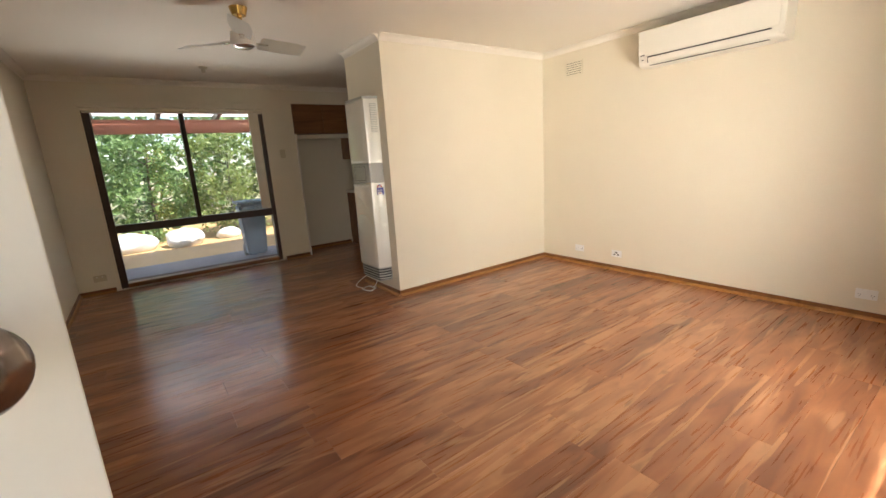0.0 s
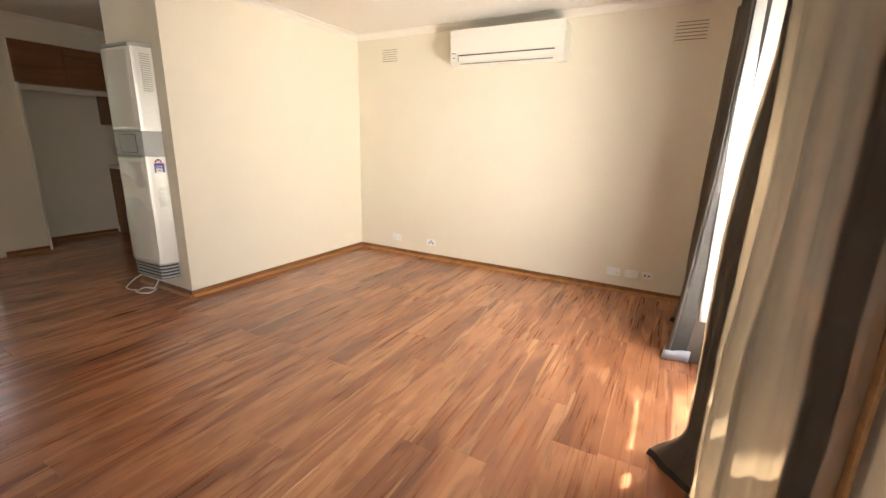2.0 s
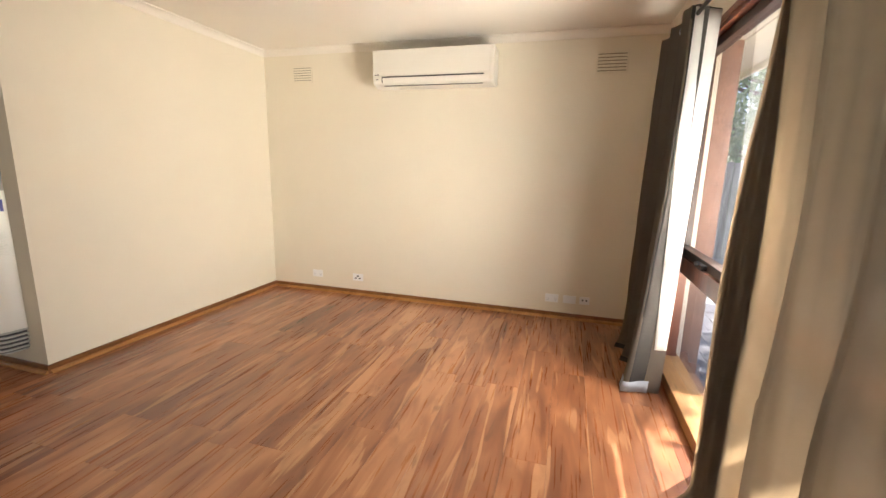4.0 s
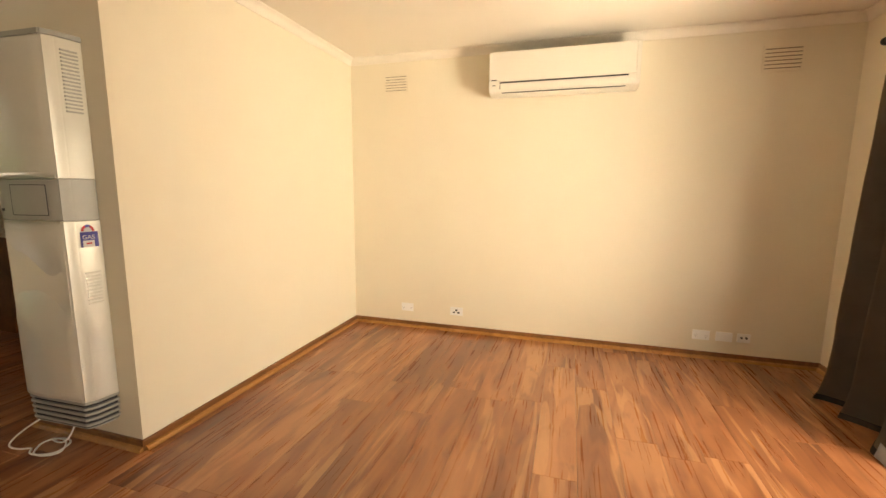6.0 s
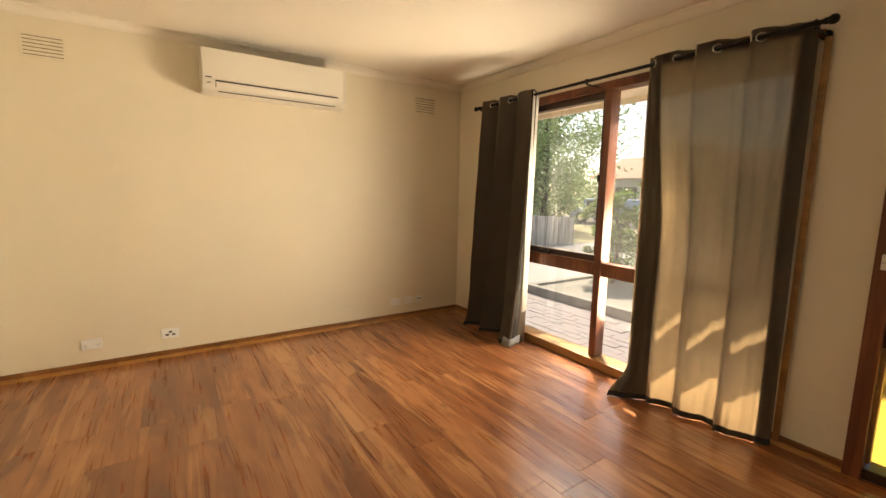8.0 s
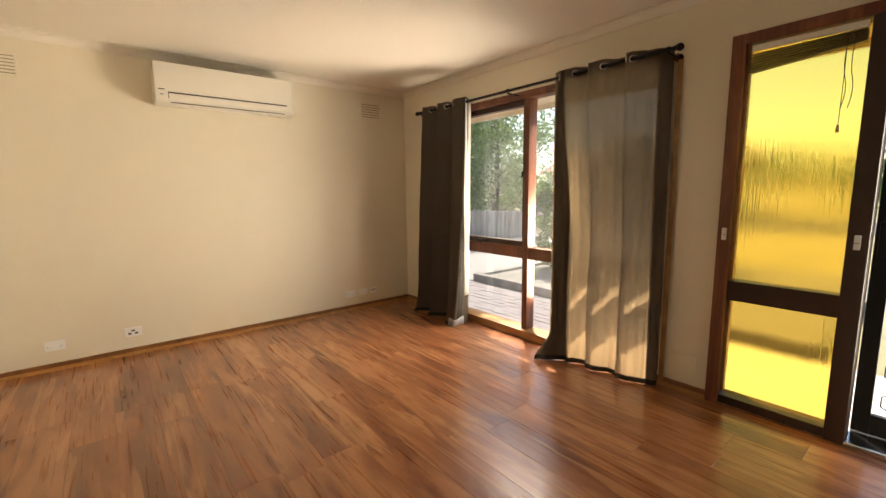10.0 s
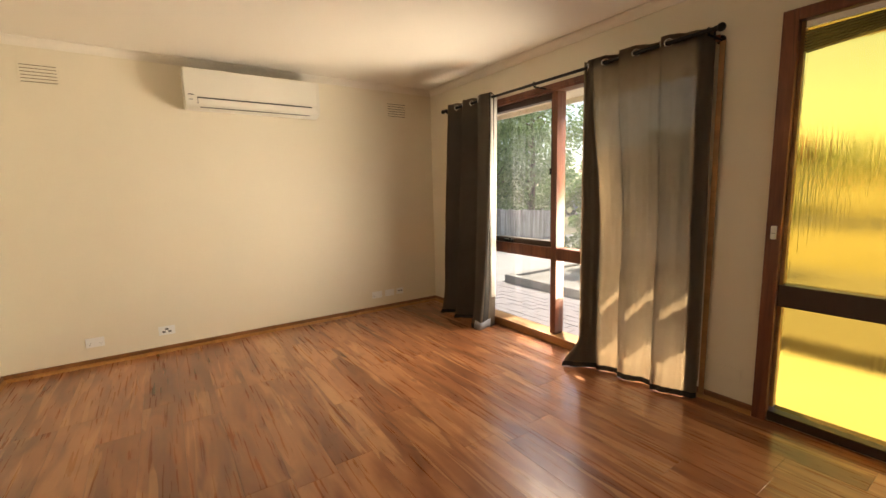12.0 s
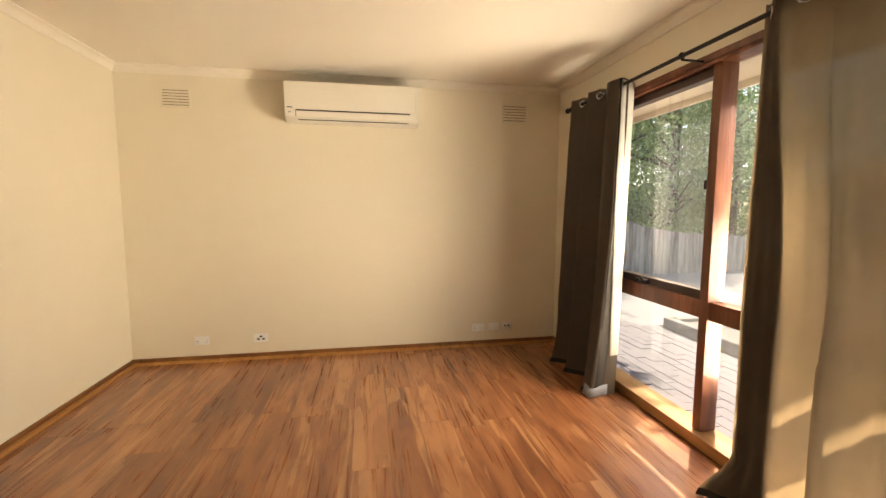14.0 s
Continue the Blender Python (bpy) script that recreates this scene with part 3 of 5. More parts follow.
part("glazing_bead", boxed(EAST + 0.012, EAST + 0.045, dy1 - 0.063, dy1 - 0.046, 0.077, dz1 - 0.047, bevel=0.003), M_SILL, side)
for a, c in ((0.055, 0.640), (0.755, dz1 - 0.045)):
    part("amber_pane", boxed(EAST + 0.050, EAST + 0.056, POST[1] - 0.004, dy1 - 0.061, a - 0.004, c + 0.004), M_AMBER, side, "rippled amber glass pane")
setting("door_threshold", boxed(EAST - 0.03, EAST + 0.16, dy0 + 0.04, POST[0], 0.003, 0.03, bevel=0.006), M_CHROME, "worn metal-edged door threshold", "threshold")

# rolled-up blind in the side light, hanging a little askew
blind = thing("venetian_blind", (EAST, 0.56, 2.0), "dark brown slatted blind drawn up askew in the side light", "blind")
part("headrail", boxed(EAST + 0.004, EAST + 0.034, 0.335, 0.785, 2.015, 2.05, bevel=0.003), M_CHROME, blind, "dull metal headrail")
for k in range(7):
    b2 = boxed(EAST - 0.004, EAST + 0.042, 0.338, 0.782, 0, 0.004)
    for v in b2.verts:
        f_ = (v.co.y - 0.338) / 0.444
        v.co.z += 2.006 - k * (0.0085 + 0.006 * f_) - 0.012 * f_
    part("slat", b2, M_DARKFRAME, blind)
for yy in (0.40, 0.375):
    tubing("cord", [(EAST - 0.002, yy, 2.0), (EAST - 0.004, yy + 0.012, 1.86), (EAST - 0.002, yy - 0.015, 1.74), (EAST - 0.004, yy + 0.004, 1.66)], 0.0016, M_DARKFRAME, blind)
part("cord_weight", tube(bmesh.new(), (EAST - 0.003, 0.405, 1.55), (EAST - 0.003, 0.405, 1.585), 0.008, 0.005), M_BRASS, blind, "small brass cord weight", smooth=True)
tubing("cord", [(EAST - 0.003, 0.405, 2.0), (EAST - 0.003, 0.40, 1.8), (EAST - 0.003, 0.405, 1.58)], 0.0014, M_DARKFRAME, blind)

for yy, zz, nm in ((0.833, 1.03, "door_contact"), (0.285, 1.025, "door_contact")):
    dc = thing(nm, (EAST - 0.024, yy, zz), "small white plastic sensor on the door frame", "sensor", "door frame sensors")
    xo = EAST - 0.024 if yy > 0.5 else EAST - 0.012
    part("case", boxed(xo - 0.016, xo, yy - 0.012, yy + 0.012, zz - 0.035, zz + 0.035, bevel=0.004), M_WHITE, dc)
    part("seam", boxed(xo - 0.0165, xo - 0.0158, yy - 0.011, yy + 0.011, zz - 0.004, zz - 0.002), M_DARKPLASTIC, dc)

# the door leaf stands ajar into the room
HINGE, EDGE = Vector((EAST + 0.03, dy0 + 0.045)), Vector((-0.217, 0.021))
along = (EDGE - HINGE).normalized()
across = Vector((-along.y, along.x))
leaf = thing("door_1", (HINGE.x, HINGE.y, 0), "white painted front door standing ajar, with a round knob", "door", kind="structure")


def on_leaf(bm):
    """From (run along the leaf, out of its outer face, height) to world places."""
    for v in bm.verts:
        s, o, z = v.co
        p = HINGE + along * s + across * o
        v.co = (p.x, p.y, z)
    return bm


WIDE = (EDGE - HINGE).length
part("leaf", on_leaf(boxed(0, WIDE, 0, 0.036, 0.012, 2.03, bevel=0.002)), M_DOOR, leaf)
for sgn, o in ((1, 0.036), (-1, 0.0)):
    s, z = WIDE - 0.088, 1.222
    bm = tube(bmesh.new(), (s, o, z), (s, o + sgn * 0.007, z), 0.034, 0.031, 28)
    rose = part("knob_rose", on_leaf(bm), M_KNOB, leaf, "aged nickel knob rose", smooth=True)
    bm = tube(bmesh.new(), (s, o + sgn * 0.007, z), (s, o + sgn * 0.035, z), 0.012, 0.012, 20)
    ball(bm, (s, o + sgn * 0.045, z), 0.025, (1, 0.75, 1), 24, 14)
    part("knob", on_leaf(bm), M_KNOB, rose, "round metal door knob", smooth=True)
part("latch_plate", on_leaf(boxed(WIDE - 0.001, WIDE + 0.002, 0.008, 0.028, 1.16, 1.25, bevel=0.0008)), M_BRASS, leaf, "brass latch plate")
for z in (0.25, 1.05, 1.8):
    part("hinge", on_leaf(tube(bmesh.new(), (-0.006, -0.004, z - 0.05), (-0.006, -0.004, z + 0.05), 0.007)), M_BRASS, leaf)

# security screen door
scr = thing("security_screen_door", (EAST + 0.16, dy0 + 0.04, 0), "dark metal security screen door with hexagonal grille", "screen door")
SX = EAST + 0.135
for d in ((SX, SX + 0.03, dy0 + 0.045, dy0 + 0.115, 0.035, 2.03), (SX, SX + 0.03, POST[0] - 0.07, POST[0] - 0.003, 0.035, 2.03),
          (SX, SX + 0.03, dy0 + 0.115, POST[0] - 0.07, 1.96, 2.03), (SX, SX + 0.03, dy0 + 0.115, POST[0] - 0.07, 0.035, 0.14)):
    part("frame_bar", boxed(*d, bevel=0.003), M_BLACK, scr)
part("lock_case", boxed(SX - 0.02, SX, POST[0] - 0.058, POST[0] - 0.018, 0.95, 1.12, bevel=0.005), M_BLACK, scr)
bm = bmesh.new()
hexr = 0.052
for i in range(-1, 10):
    for j in range(0, 22):
        cy = dy0 + 0.115 + i * hexr * 1.732 + (hexr * 0.866 if j % 2 else 0)
        cz = 0.14 + j * hexr * 1.5
        pts = [Vector((SX + 0.014, cy + hexr * math.sin(k * math.pi / 3), cz + hexr * math.cos(k * math.pi / 3))) for k in range(4)]
        for p, q in zip(pts, pts[1:]):
            if all(dy0 + 0.11 <= w.y <= POST[0] - 0.062 and 0.13 <= w.z <= 1.97 for w in (p, q)):
                tube(bm, p, q, 0.0028, sides=5)
part("grille", bm, M_BLACK, scr, "hexagonal wire grille")

# ---------------------------------------------------------------- curtains
ROD_X, ROD_Z = 0.25, 2.09
rod = thing("curtain_rod", (ROD_X, 2.35, ROD_Z), "black metal curtain rod with ball finials", "curtain rod")
part("rod", tube(bmesh.new(), (ROD_X, 1.11, ROD_Z), (ROD_X, 3.64, ROD_Z), 0.011, sides=16), M_BLACK, rod, smooth=True)
for yy, s in ((1.11, -1), (3.64, 1)):
    bm = ball(bmesh.new(), (ROD_X, yy + s * 0.02, ROD_Z), 0.022)
    tube(bm, (ROD_X, yy - s * 0.01, ROD_Z), (ROD_X, yy + s * 0.008, ROD_Z), 0.015)
    part("finial", bm, M_BLACK, rod, smooth=True)
for yy in (1.15, 2.40, 3.60):
    bm = tube(bmesh.new(), (EAST, yy, ROD_Z - 0.02), (ROD_X, yy, ROD_Z - 0.02), 0.006)
    tube(bm, (EAST, yy, ROD_Z - 0.02), (EAST - 0.006, yy, ROD_Z - 0.02), 0.024)
    ring(bm, (ROD_X, yy, ROD_Z), 0.015, 0.004)
    part("bracket", bm, M_BLACK, rod, smooth=True)


def ease(q):
    q = min(1.0, max(0.0, q))
    return q * q * (3 - 2 * q)


def far_plan(s, w, jit):
    """Plan of the bunched curtain: s runs along the cloth from its free edge, w down from the rod."""
    def soft(u, k):
        i, q = int(u), u - int(u)
        q = q * q * (3 - 2 * q)
        return jit[(i + k) % 40] * (1 - q) + jit[(i + 1 + k) % 40] * q

    u, back, foot = s * 3, 0.14, 0.14
    spread = w ** 2.4
    y = (2.86 + 0.71 * s) * (1 - w) + (2.93 + 0.77 * s) * w
    ph = 2 * math.pi * u + 0.3 + 0.7 * soft(u, 7) * w + 0.3 * math.sin(3.1 * w + u)
    x = ROD_X - 0.01 + 0.055 * (0.8 + 0.25 * w + 0.35 * soft(u, 0) * w) * math.sin(ph)
    y += 0.014 * math.sin(2 * ph) + 0.014 * soft(u, 3) * w
    x -= foot * spread * max(0.0, 1 - s * 3.2) ** 1.3
    if w > 0.88:
        q = (w - 0.88) / 0.12
        x -= (0.03 + 0.05 * abs(soft(u, 13))) * min(1.0, 0.15 + s * 5) * q * q * (0.6 + 0.4 * math.sin(4.2 * u + 2 * soft(u, 5)))
    xf, yf = ROD_X - 0.035 - (foot - 0.02) * spread, 2.895 + 0.035 * w
    if s < back:
        q = s / back
        xb, yb = 0.372 - 0.06 * w, 2.975 - 0.02 * w
        x, y = xb + (xf - xb) * q, yb + (yf - yb) * q + 0.010 * math.sin(9 * q + 4 * w) * q
    elif s < back * 2:
        q = (s / back - 1) ** 0.7
        x, y = xf * (1 - q) + x * q, yf * (1 - q) + y * q
    if s > 0.94:
        x += (EAST - 0.03 - x) * (s - 0.94) / 0.06
    return x, y


def near_plan(s, w, jit):
    """Plan of the drawn curtain: a doubled leading edge, three slanting folds, and an edge turned back to the wall."""
    drop = ease((w - 0.08) / 0.47)
    y_edge, y_lead = 1.94 - 0.053 * drop, 1.845 - 0.085 * drop
    x_lead = 0.252 - 0.070 * drop
    flat = 0.5 * ease((w - 0.90) / 0.10)
    u = min(1.0, max(0.0, (s - 0.22) / 0.64))
    centre = 0.243 + 0.028 * u + 0.006 * ease((w - 0.85) / 0.15)
    depth = (0.034 - 0.020 * ease(w / 0.16) + 0.024 * ease((w - 0.42) / 0.28)) * (1 - flat)
    x_join = centre - depth * 0.55
    if s < 0.22:
        q = s / 0.22
        x = x_lead + (x_join - x_lead) * ease(q) + 0.014 * math.sin(2 * math.pi * q + 0.6 * w) * (1 - q) + 0.004 * math.sin(15 * q)
        y = y_edge + (y_lead - y_edge) * q
        kick = ease((w - 0.90) / 0.10)
        x -= 0.115 * kick * (1 - q) ** 1.2
        y += 0.055 * kick * (1 - q)
        return x, y
    if s > 0.86:
        q = (s - 0.86) / 0.14
        x0, y0_ = centre + 0.6 * depth, 1.232 - 0.02 * w
        if q < 0.6:
            return x0 + (0.338 - x0) * q / 0.6 + 0.008 * math.sin(2 * math.pi * q / 0.6), y0_ - 0.070 * q / 0.6
        return 0.338 + 0.044 * (q - 0.6) / 0.4, y0_ - 0.070 + 0.012 * (q - 0.6) / 0.4
    shift = 0.015 * math.sin(3.0 * w + 1.0) * math.sin(math.pi * u)
    cuts = (0.0, 0.30 + shift, 0.73 + shift, 1.0)
    k = 0 if u < cuts[1] else 1 if u < cuts[2] else 2
    p = (u - cuts[k]) / (cuts[k + 1] - cuts[k])
    if k == 2:
        p *= 0.84
    p = min(1.0, max(0.0, p + 0.03 * jit[k] * math.sin(4 * w + k)))
    saw = -math.cos(math.pi * p / 0.84) if p < 0.84 else math.cos(math.pi * (p - 0.84) / 0.16)
    x = centre + depth * (saw * (0.775, 1.0, 0.6)[k] + (0.225, 0.0, 0.0)[k]) + 0.0025 * math.sin(2 * math.pi * u * 9 + 2 * w)
    y = y_lead + (1.232 - y_lead) * u - 0.02 * w * u
    if w > 0.93:
        x -= 0.022 * ((w - 0.93) / 0.07) ** 2 * (0.5 + 0.5 * math.sin(17 * u + 1))
    return x, y


def curtain(label, plan, NS, doubled, seed):
    """Hanging eyelet cloth after a plan, with hem, heading band and chrome eyelets where it crosses the rod."""
    rnd = random.Random(seed)
    jit = [rnd.uniform(-1, 1) for _ in range(40)]
    mid = plan(0.5, 0.0, jit)
    th = thing("curtain", (ROD_X, mid[1], 0.0), label, "curtain", "curtains at the front window")
    NZ = 60
    ztop = ROD_Z + 0.045
    bm = bmesh.new()
    grid = []
    for iz in range(NZ + 1):
        w = iz / NZ
        row = []
        for i in range(NS + 1):
            x, y = plan(i / NS, w, jit)
            z = ztop * (1 - w) + 0.002
            z += 0.002 * ease((w - 0.88) / 0.12) * (1 + math.sin(i * 0.31))
            if w < 0.04:
                z -= 0.010 * (1 - w / 0.04) * min(1.0, abs(x - ROD_X) / 0.03)
            x += 0.005 * noise.noise((y * 9, z * 3, seed)) + 0.0022 * noise.noise((y * 38, z * 9, seed + 3))
            row.append(bm.verts.new((min(x, EAST - 0.016 if z > 0.09 else EAST - 0.05), y, z)))
        grid.append(row)
    for iz in range(NZ):
        for i in range(NS):
            bm.faces.new((grid[iz][i], grid[iz][i + 1], grid[iz + 1][i + 1], grid[iz + 1][i]))
    cloth = part("cloth", bm, M_CURTAIN, th, smooth="all")

    def layer(name, rows, cols, off, material):
        b2 = bmesh.new()
        g2 = []
        for iz in rows:
            line = []
            for i in cols:
                p = cloth.data.vertices[iz * (NS + 1) + i].co + th.location
                line.append(b2.verts.new((min(p.x + off, EAST - 0.012), p.y, p.z)))
            g2.append(line)
        for a, c in zip(g2, g2[1:]):
            for i in range(len(a) - 1):
                b2.faces.new((a[i], a[i + 1], c[i + 1], c[i]))
        return part(name, b2, material, th, smooth="all")

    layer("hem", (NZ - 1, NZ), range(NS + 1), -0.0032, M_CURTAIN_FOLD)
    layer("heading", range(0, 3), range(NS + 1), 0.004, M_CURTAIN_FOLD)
    # opaque dark layer added behind the cloth to stop window light coming through
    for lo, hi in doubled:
        layer("dark_fold_backing", range(0, NZ + 1, 2), range(int(lo * NS), int(hi * NS) + 1), 0.012, M_CURTAIN_FOLD)
    # an eyelet at every crossing of the rod
    last = None
    for i in range(NS * 4 + 1):
        x, y = plan(i / (NS * 4), 0.02, jit)
        if last and (x - ROD_X) * (last[0] - ROD_X) < 0 and 0.03 < i / (NS * 4) < 0.97:
            e = ring(bmesh.new(), (0, 0, 0), 0.021, 0.005, axis="y")
            run_ = Vector((x - last[0], y - last[1], 0)).normalized()
            turn = math.atan2(run_.y, run_.x)
            bmesh.ops.transform(e, matrix=Matrix.Translation((ROD_X, y, ROD_Z)) @ Matrix.Rotation(turn, 4, "Z"), verts=e.verts)
            part("eyelet", e, M_CHROME, th, "chrome eyelet", smooth=True)
        last = (x, y)
    return th


# nearly the whole far curtain is backed to keep window light from glowing
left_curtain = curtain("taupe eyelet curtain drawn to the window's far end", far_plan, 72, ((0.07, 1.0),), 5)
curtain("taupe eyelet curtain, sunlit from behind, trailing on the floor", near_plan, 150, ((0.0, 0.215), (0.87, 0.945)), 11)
# pale lining turned back along one curtain's leading edge, its colour brightened for skylight
bm = bmesh.new()
rows_ = []
for i in range(25):
    w = 0.86 * i / 24
    z = 2.135 * (1 - w) + 0.005
    xb, yb, xf = 0.372 - 0.06 * w, 2.975 - 0.02 * w, ROD_X - 0.035 - 0.12 * w ** 2.4
    q0 = 0.85 - 0.9 * max(0.0, w - 0.3)
    rows_.append([bm.verts.new((xb + (xf - xb) * q * q0, yb + (2.895 + 0.035 * w - yb) * q * q0 - 0.006, z - 0.02)) for q in (0, 0.33, 0.66, 1)])
for a, c in zip(rows_, rows_[1:]):
    for q in range(3):
        bm.faces.new((a[q], a[q + 1], c[q + 1], c[q]))
lin = part("lining", bm, M_LINING, left_curtain, "pale lining turned back at the edge, brightened as if skylit", smooth="all")
so = lin.modifiers.new("thick", "SOLIDIFY")
so.thickness, so.offset = 0.003, 0
# its lining shows where the hem has flipped up, tinted pale blue for daylight
cl = next(c for c in left_curtain.children if c.name.startswith("cloth"))
bm = bmesh.new()
tip = [[bm.verts.new(cl.data.vertices[iz * 73 + i].co + left_curtain.location + Vector((-0.006, -0.010, 0.006 * math.sin(i * 0.5) if iz == 58 else 0.0))) for i in range(3, 15)] for iz in range(58, 61)]
for a, c in zip(tip, tip[1:]):
    for q in range(11):
        bm.faces.new((a[q], a[q + 1], c[q + 1], c[q]))
tp = part("flipped_hem", bm, M_HEMTIP, left_curtain, "pale lining flipped up at the foot, tinted bluish as if skylit", smooth="all")
so = tp.modifiers.new("thick", "SOLIDIFY")
so.thickness, so.offset = 0.002, 0

# ---------------------------------------------------------------- air conditioner
AX0, AX1, AZ0, AZ1, AY = -2.005, -0.945, 1.985, 2.287, 3.905
ac = thing("air_conditioner", ((AX0 + AX1) / 2, NORTH, AZ0), "white wall-mounted split air conditioner above the room", "air conditioner")
prof = [(NORTH - 0.002, AZ0 + 0.012), (NORTH - 0.10, AZ0), (AY + 0.045, AZ0 + 0.004), (AY + 0.012, AZ0 + 0.026), (AY, AZ0 + 0.062), (AY + 0.003, AZ1 - 0.012), (AY + 0.014, AZ1), (NORTH - 0.002, AZ1)]
bm = bmesh.new()
ends = [[bm.verts.new((x, y, z)) for y, z in prof] for x in (AX0, AX1)]
bm.faces.new(ends[0])
bm.faces.new(ends[1][::-1])
for i in range(len(prof)):
    j = (i + 1) % len(prof)
    bm.faces.new((ends[0][i], ends[1][i], ends[1][j], ends[0][j]))
bmesh.ops.bevel(bm, geom=[e for e in bm.edges if abs(e.verts[0].co.x - e.verts[1].co.x) < 1e-4], offset=0.007, segments=2, affect="EDGES")
part("body", bm, M_ACWHITE, ac, smooth=True)
part("front_panel", boxed(AX0 + 0.004, AX1 - 0.03, AY - 0.006, AY - 0.0005, AZ0 + 0.088, AZ1 - 0.006, bevel=0.0025), M_ACWHITE, ac)
part("end_panel", boxed(AX1 - 0.027, AX1 - 0.003, AY - 0.005, AY - 0.0005, AZ0 + 0.03, AZ1 - 0.008, bevel=0.002), M_ACWHITE, ac)
part("air_outlet", boxed(AX0 + 0.085, AX1 - 0.075, AY - 0.002, AY + 0.012, AZ0 + 0.074, AZ0 + 0.084), M_DARKPLASTIC, ac, "dark air outlet slot")
bm = boxed(AX0 + 0.085, AX1 - 0.075, AY - 0.004, AY + 0.004, AZ0 + 0.020, AZ0 + 0.070, bevel=0.003)
bmesh.ops.rotate(bm, verts=bm.verts, cent=(0, AY, AZ0 + 0.07), matrix=Matrix.Rotation(radians(24), 3, "X"))
part("louvre_flap", bm, M_ACWHITE, ac)
part("flap_gap", boxed(AX0 + 0.10, AX1 - 0.09, AY + 0.020, AY + 0.032, AZ0 + 0.008, AZ0 + 0.012), M_DARKPLASTIC, ac)
part("intake_grille", boxed(AX0 + 0.05, AX1 - 0.05, AY + 0.03, NORTH - 0.04, AZ1 - 0.002, AZ1 + 0.004), M_DARKPLASTIC, ac, "dark intake grille on top")
part("flap_edge", boxed(AX0 + 0.085, AX0 + 0.089, AY - 0.0025, AY + 0.010, AZ0 + 0.034, AZ0 + 0.0735), M_DARKPLASTIC, ac)
part("badge", boxed(AX0 + 0.022, AX0 + 0.062, AY - 0.008, AY - 0.006, AZ0 + 0.094, AZ0 + 0.101), M_DARKPLASTIC, ac)
part("indicator", boxed(AX0 + 0.03, AX0 + 0.052, AY - 0.003, AY + 0.004, AZ0 + 0.058, AZ0 + 0.063), M_DARKPLASTIC, ac)

# ---------------------------------------------------------------- vents, outlets


def wall_vent(x0, x1, z0, z1):
    v = thing("wall_vent", ((x0 + x1) / 2, NORTH, z0), "cream painted louvred plaster vent high on the wall", "vent", "wall vents")
    part("backing", boxed(x0, x1, NORTH - 0.003, NORTH - 0.0004, z0, z1), M_VENTBACK, v, "dark backing coloured for the shade between the louvres")
    n = 6
    pitch = (z1 - z0) / n
    for k in range(n + 1):
        zc = z0 + k * pitch
        bm = boxed(x0 - 0.004, x1 + 0.004, NORTH - 0.009, NORTH - 0.001, zc - pitch * 0.36, zc + pitch * 0.36, bevel=0.002)
        part("louvre", bm, M_WALL, v)
    for xx in (x0, x1):
        part("edge", boxed(xx - 0.009, xx + 0.004, NORTH - 0.007, NORTH - 0.0008, z0 - 0.012, z1 + 0.012, bevel=0.002), M_WALL, v)


wall_vent(-2.962, -2.757, 2.100, 2.235)
wall_vent(-0.150, 0.075, 2.082, 2.232)


def outlet(x, z, w, h, style, label):
    o = thing("wall_outlet", (x, NORTH, z), label, "outlet", "outlets along the wall")
    plate = part("plate", boxed(x - w / 2, x + w / 2, NORTH - 0.009, NORTH - 0.0004, z - h / 2, z + h / 2, bevel=0.003), M_PLATE, o)
    Y = NORTH - 0.009
    if style == "power":
        for s in (-1, 1):
            part("switch", boxed(x + s * w * 0.14 - 0.006, x + s * w * 0.14 + 0.006, Y - 0.004, Y + 0.001, z + 0.012, z + 0.026, bevel=0.0015), M_PLATE, o)
            for dx, tilt in ((-0.007, 0), (0.007, 0), (0.0, 1)):
                xx, zz = x + s * w * 0.30 + dx, z - 0.004 - (0.013 if tilt else 0)
                part("slot", boxed(xx - 0.001, xx + 0.001, Y - 0.0006, Y + 0.001, zz - 0.004, zz + 0.004), M_DARKPLASTIC, o)
    elif style == "data":
        for dx, dz in ((-0.022, -0.010), (0.020, -0.010), (0.0, 0.012)):
            part("socket", boxed(x + dx - 0.011, x + dx + 0.011, Y - 0.003, Y + 0.001, z + dz - 0.007, z + dz + 0.007, bevel=0.0015), M_DARKPLASTIC, o, "dark socket")
    elif style == "plug":
        for dx in (-0.016, 0.016):
            part("socket", tube(bmesh.new(), (x + dx, Y, z + 0.004), (x + dx, Y - 0.012, z + 0.004), 0.008, 0.006), M_DARKPLASTIC, o, "dark socket", smooth=True)
    else:
        part("blank_insert", boxed(x - w * 0.3, x + w * 0.3, Y - 0.0015, Y + 0.001, z - h * 0.3, z + h * 0.3, bevel=0.001), M_PLATE, o)


outlet(-2.765, 0.184, 0.116, 0.074, "power", "white double power point low on the cream wall")
outlet(-2.296, 0.184, 0.116, 0.074, "data", "white outlet plate with three dark sockets")
outlet(-0.365, 0.180, 0.116, 0.074, "power", "white double power point near the corner")
outlet(-0.212, 0.181, 0.110, 0.072, "blank", "white blank wall plate near the corner")
outlet(-0.085, 0.183, 0.085, 0.068, "plug", "small white plate with two round dark sockets")
bp_ = thing("wall_plate", (EAST, 1.01, 0.20), "cream blank cover plate low on the front wall", "wall plate")
part("plate", boxed(EAST - 0.008, EAST - 0.0004, 0.94, 1.08, 0.162, 0.238, bevel=0.003), M_WALL, bp_)
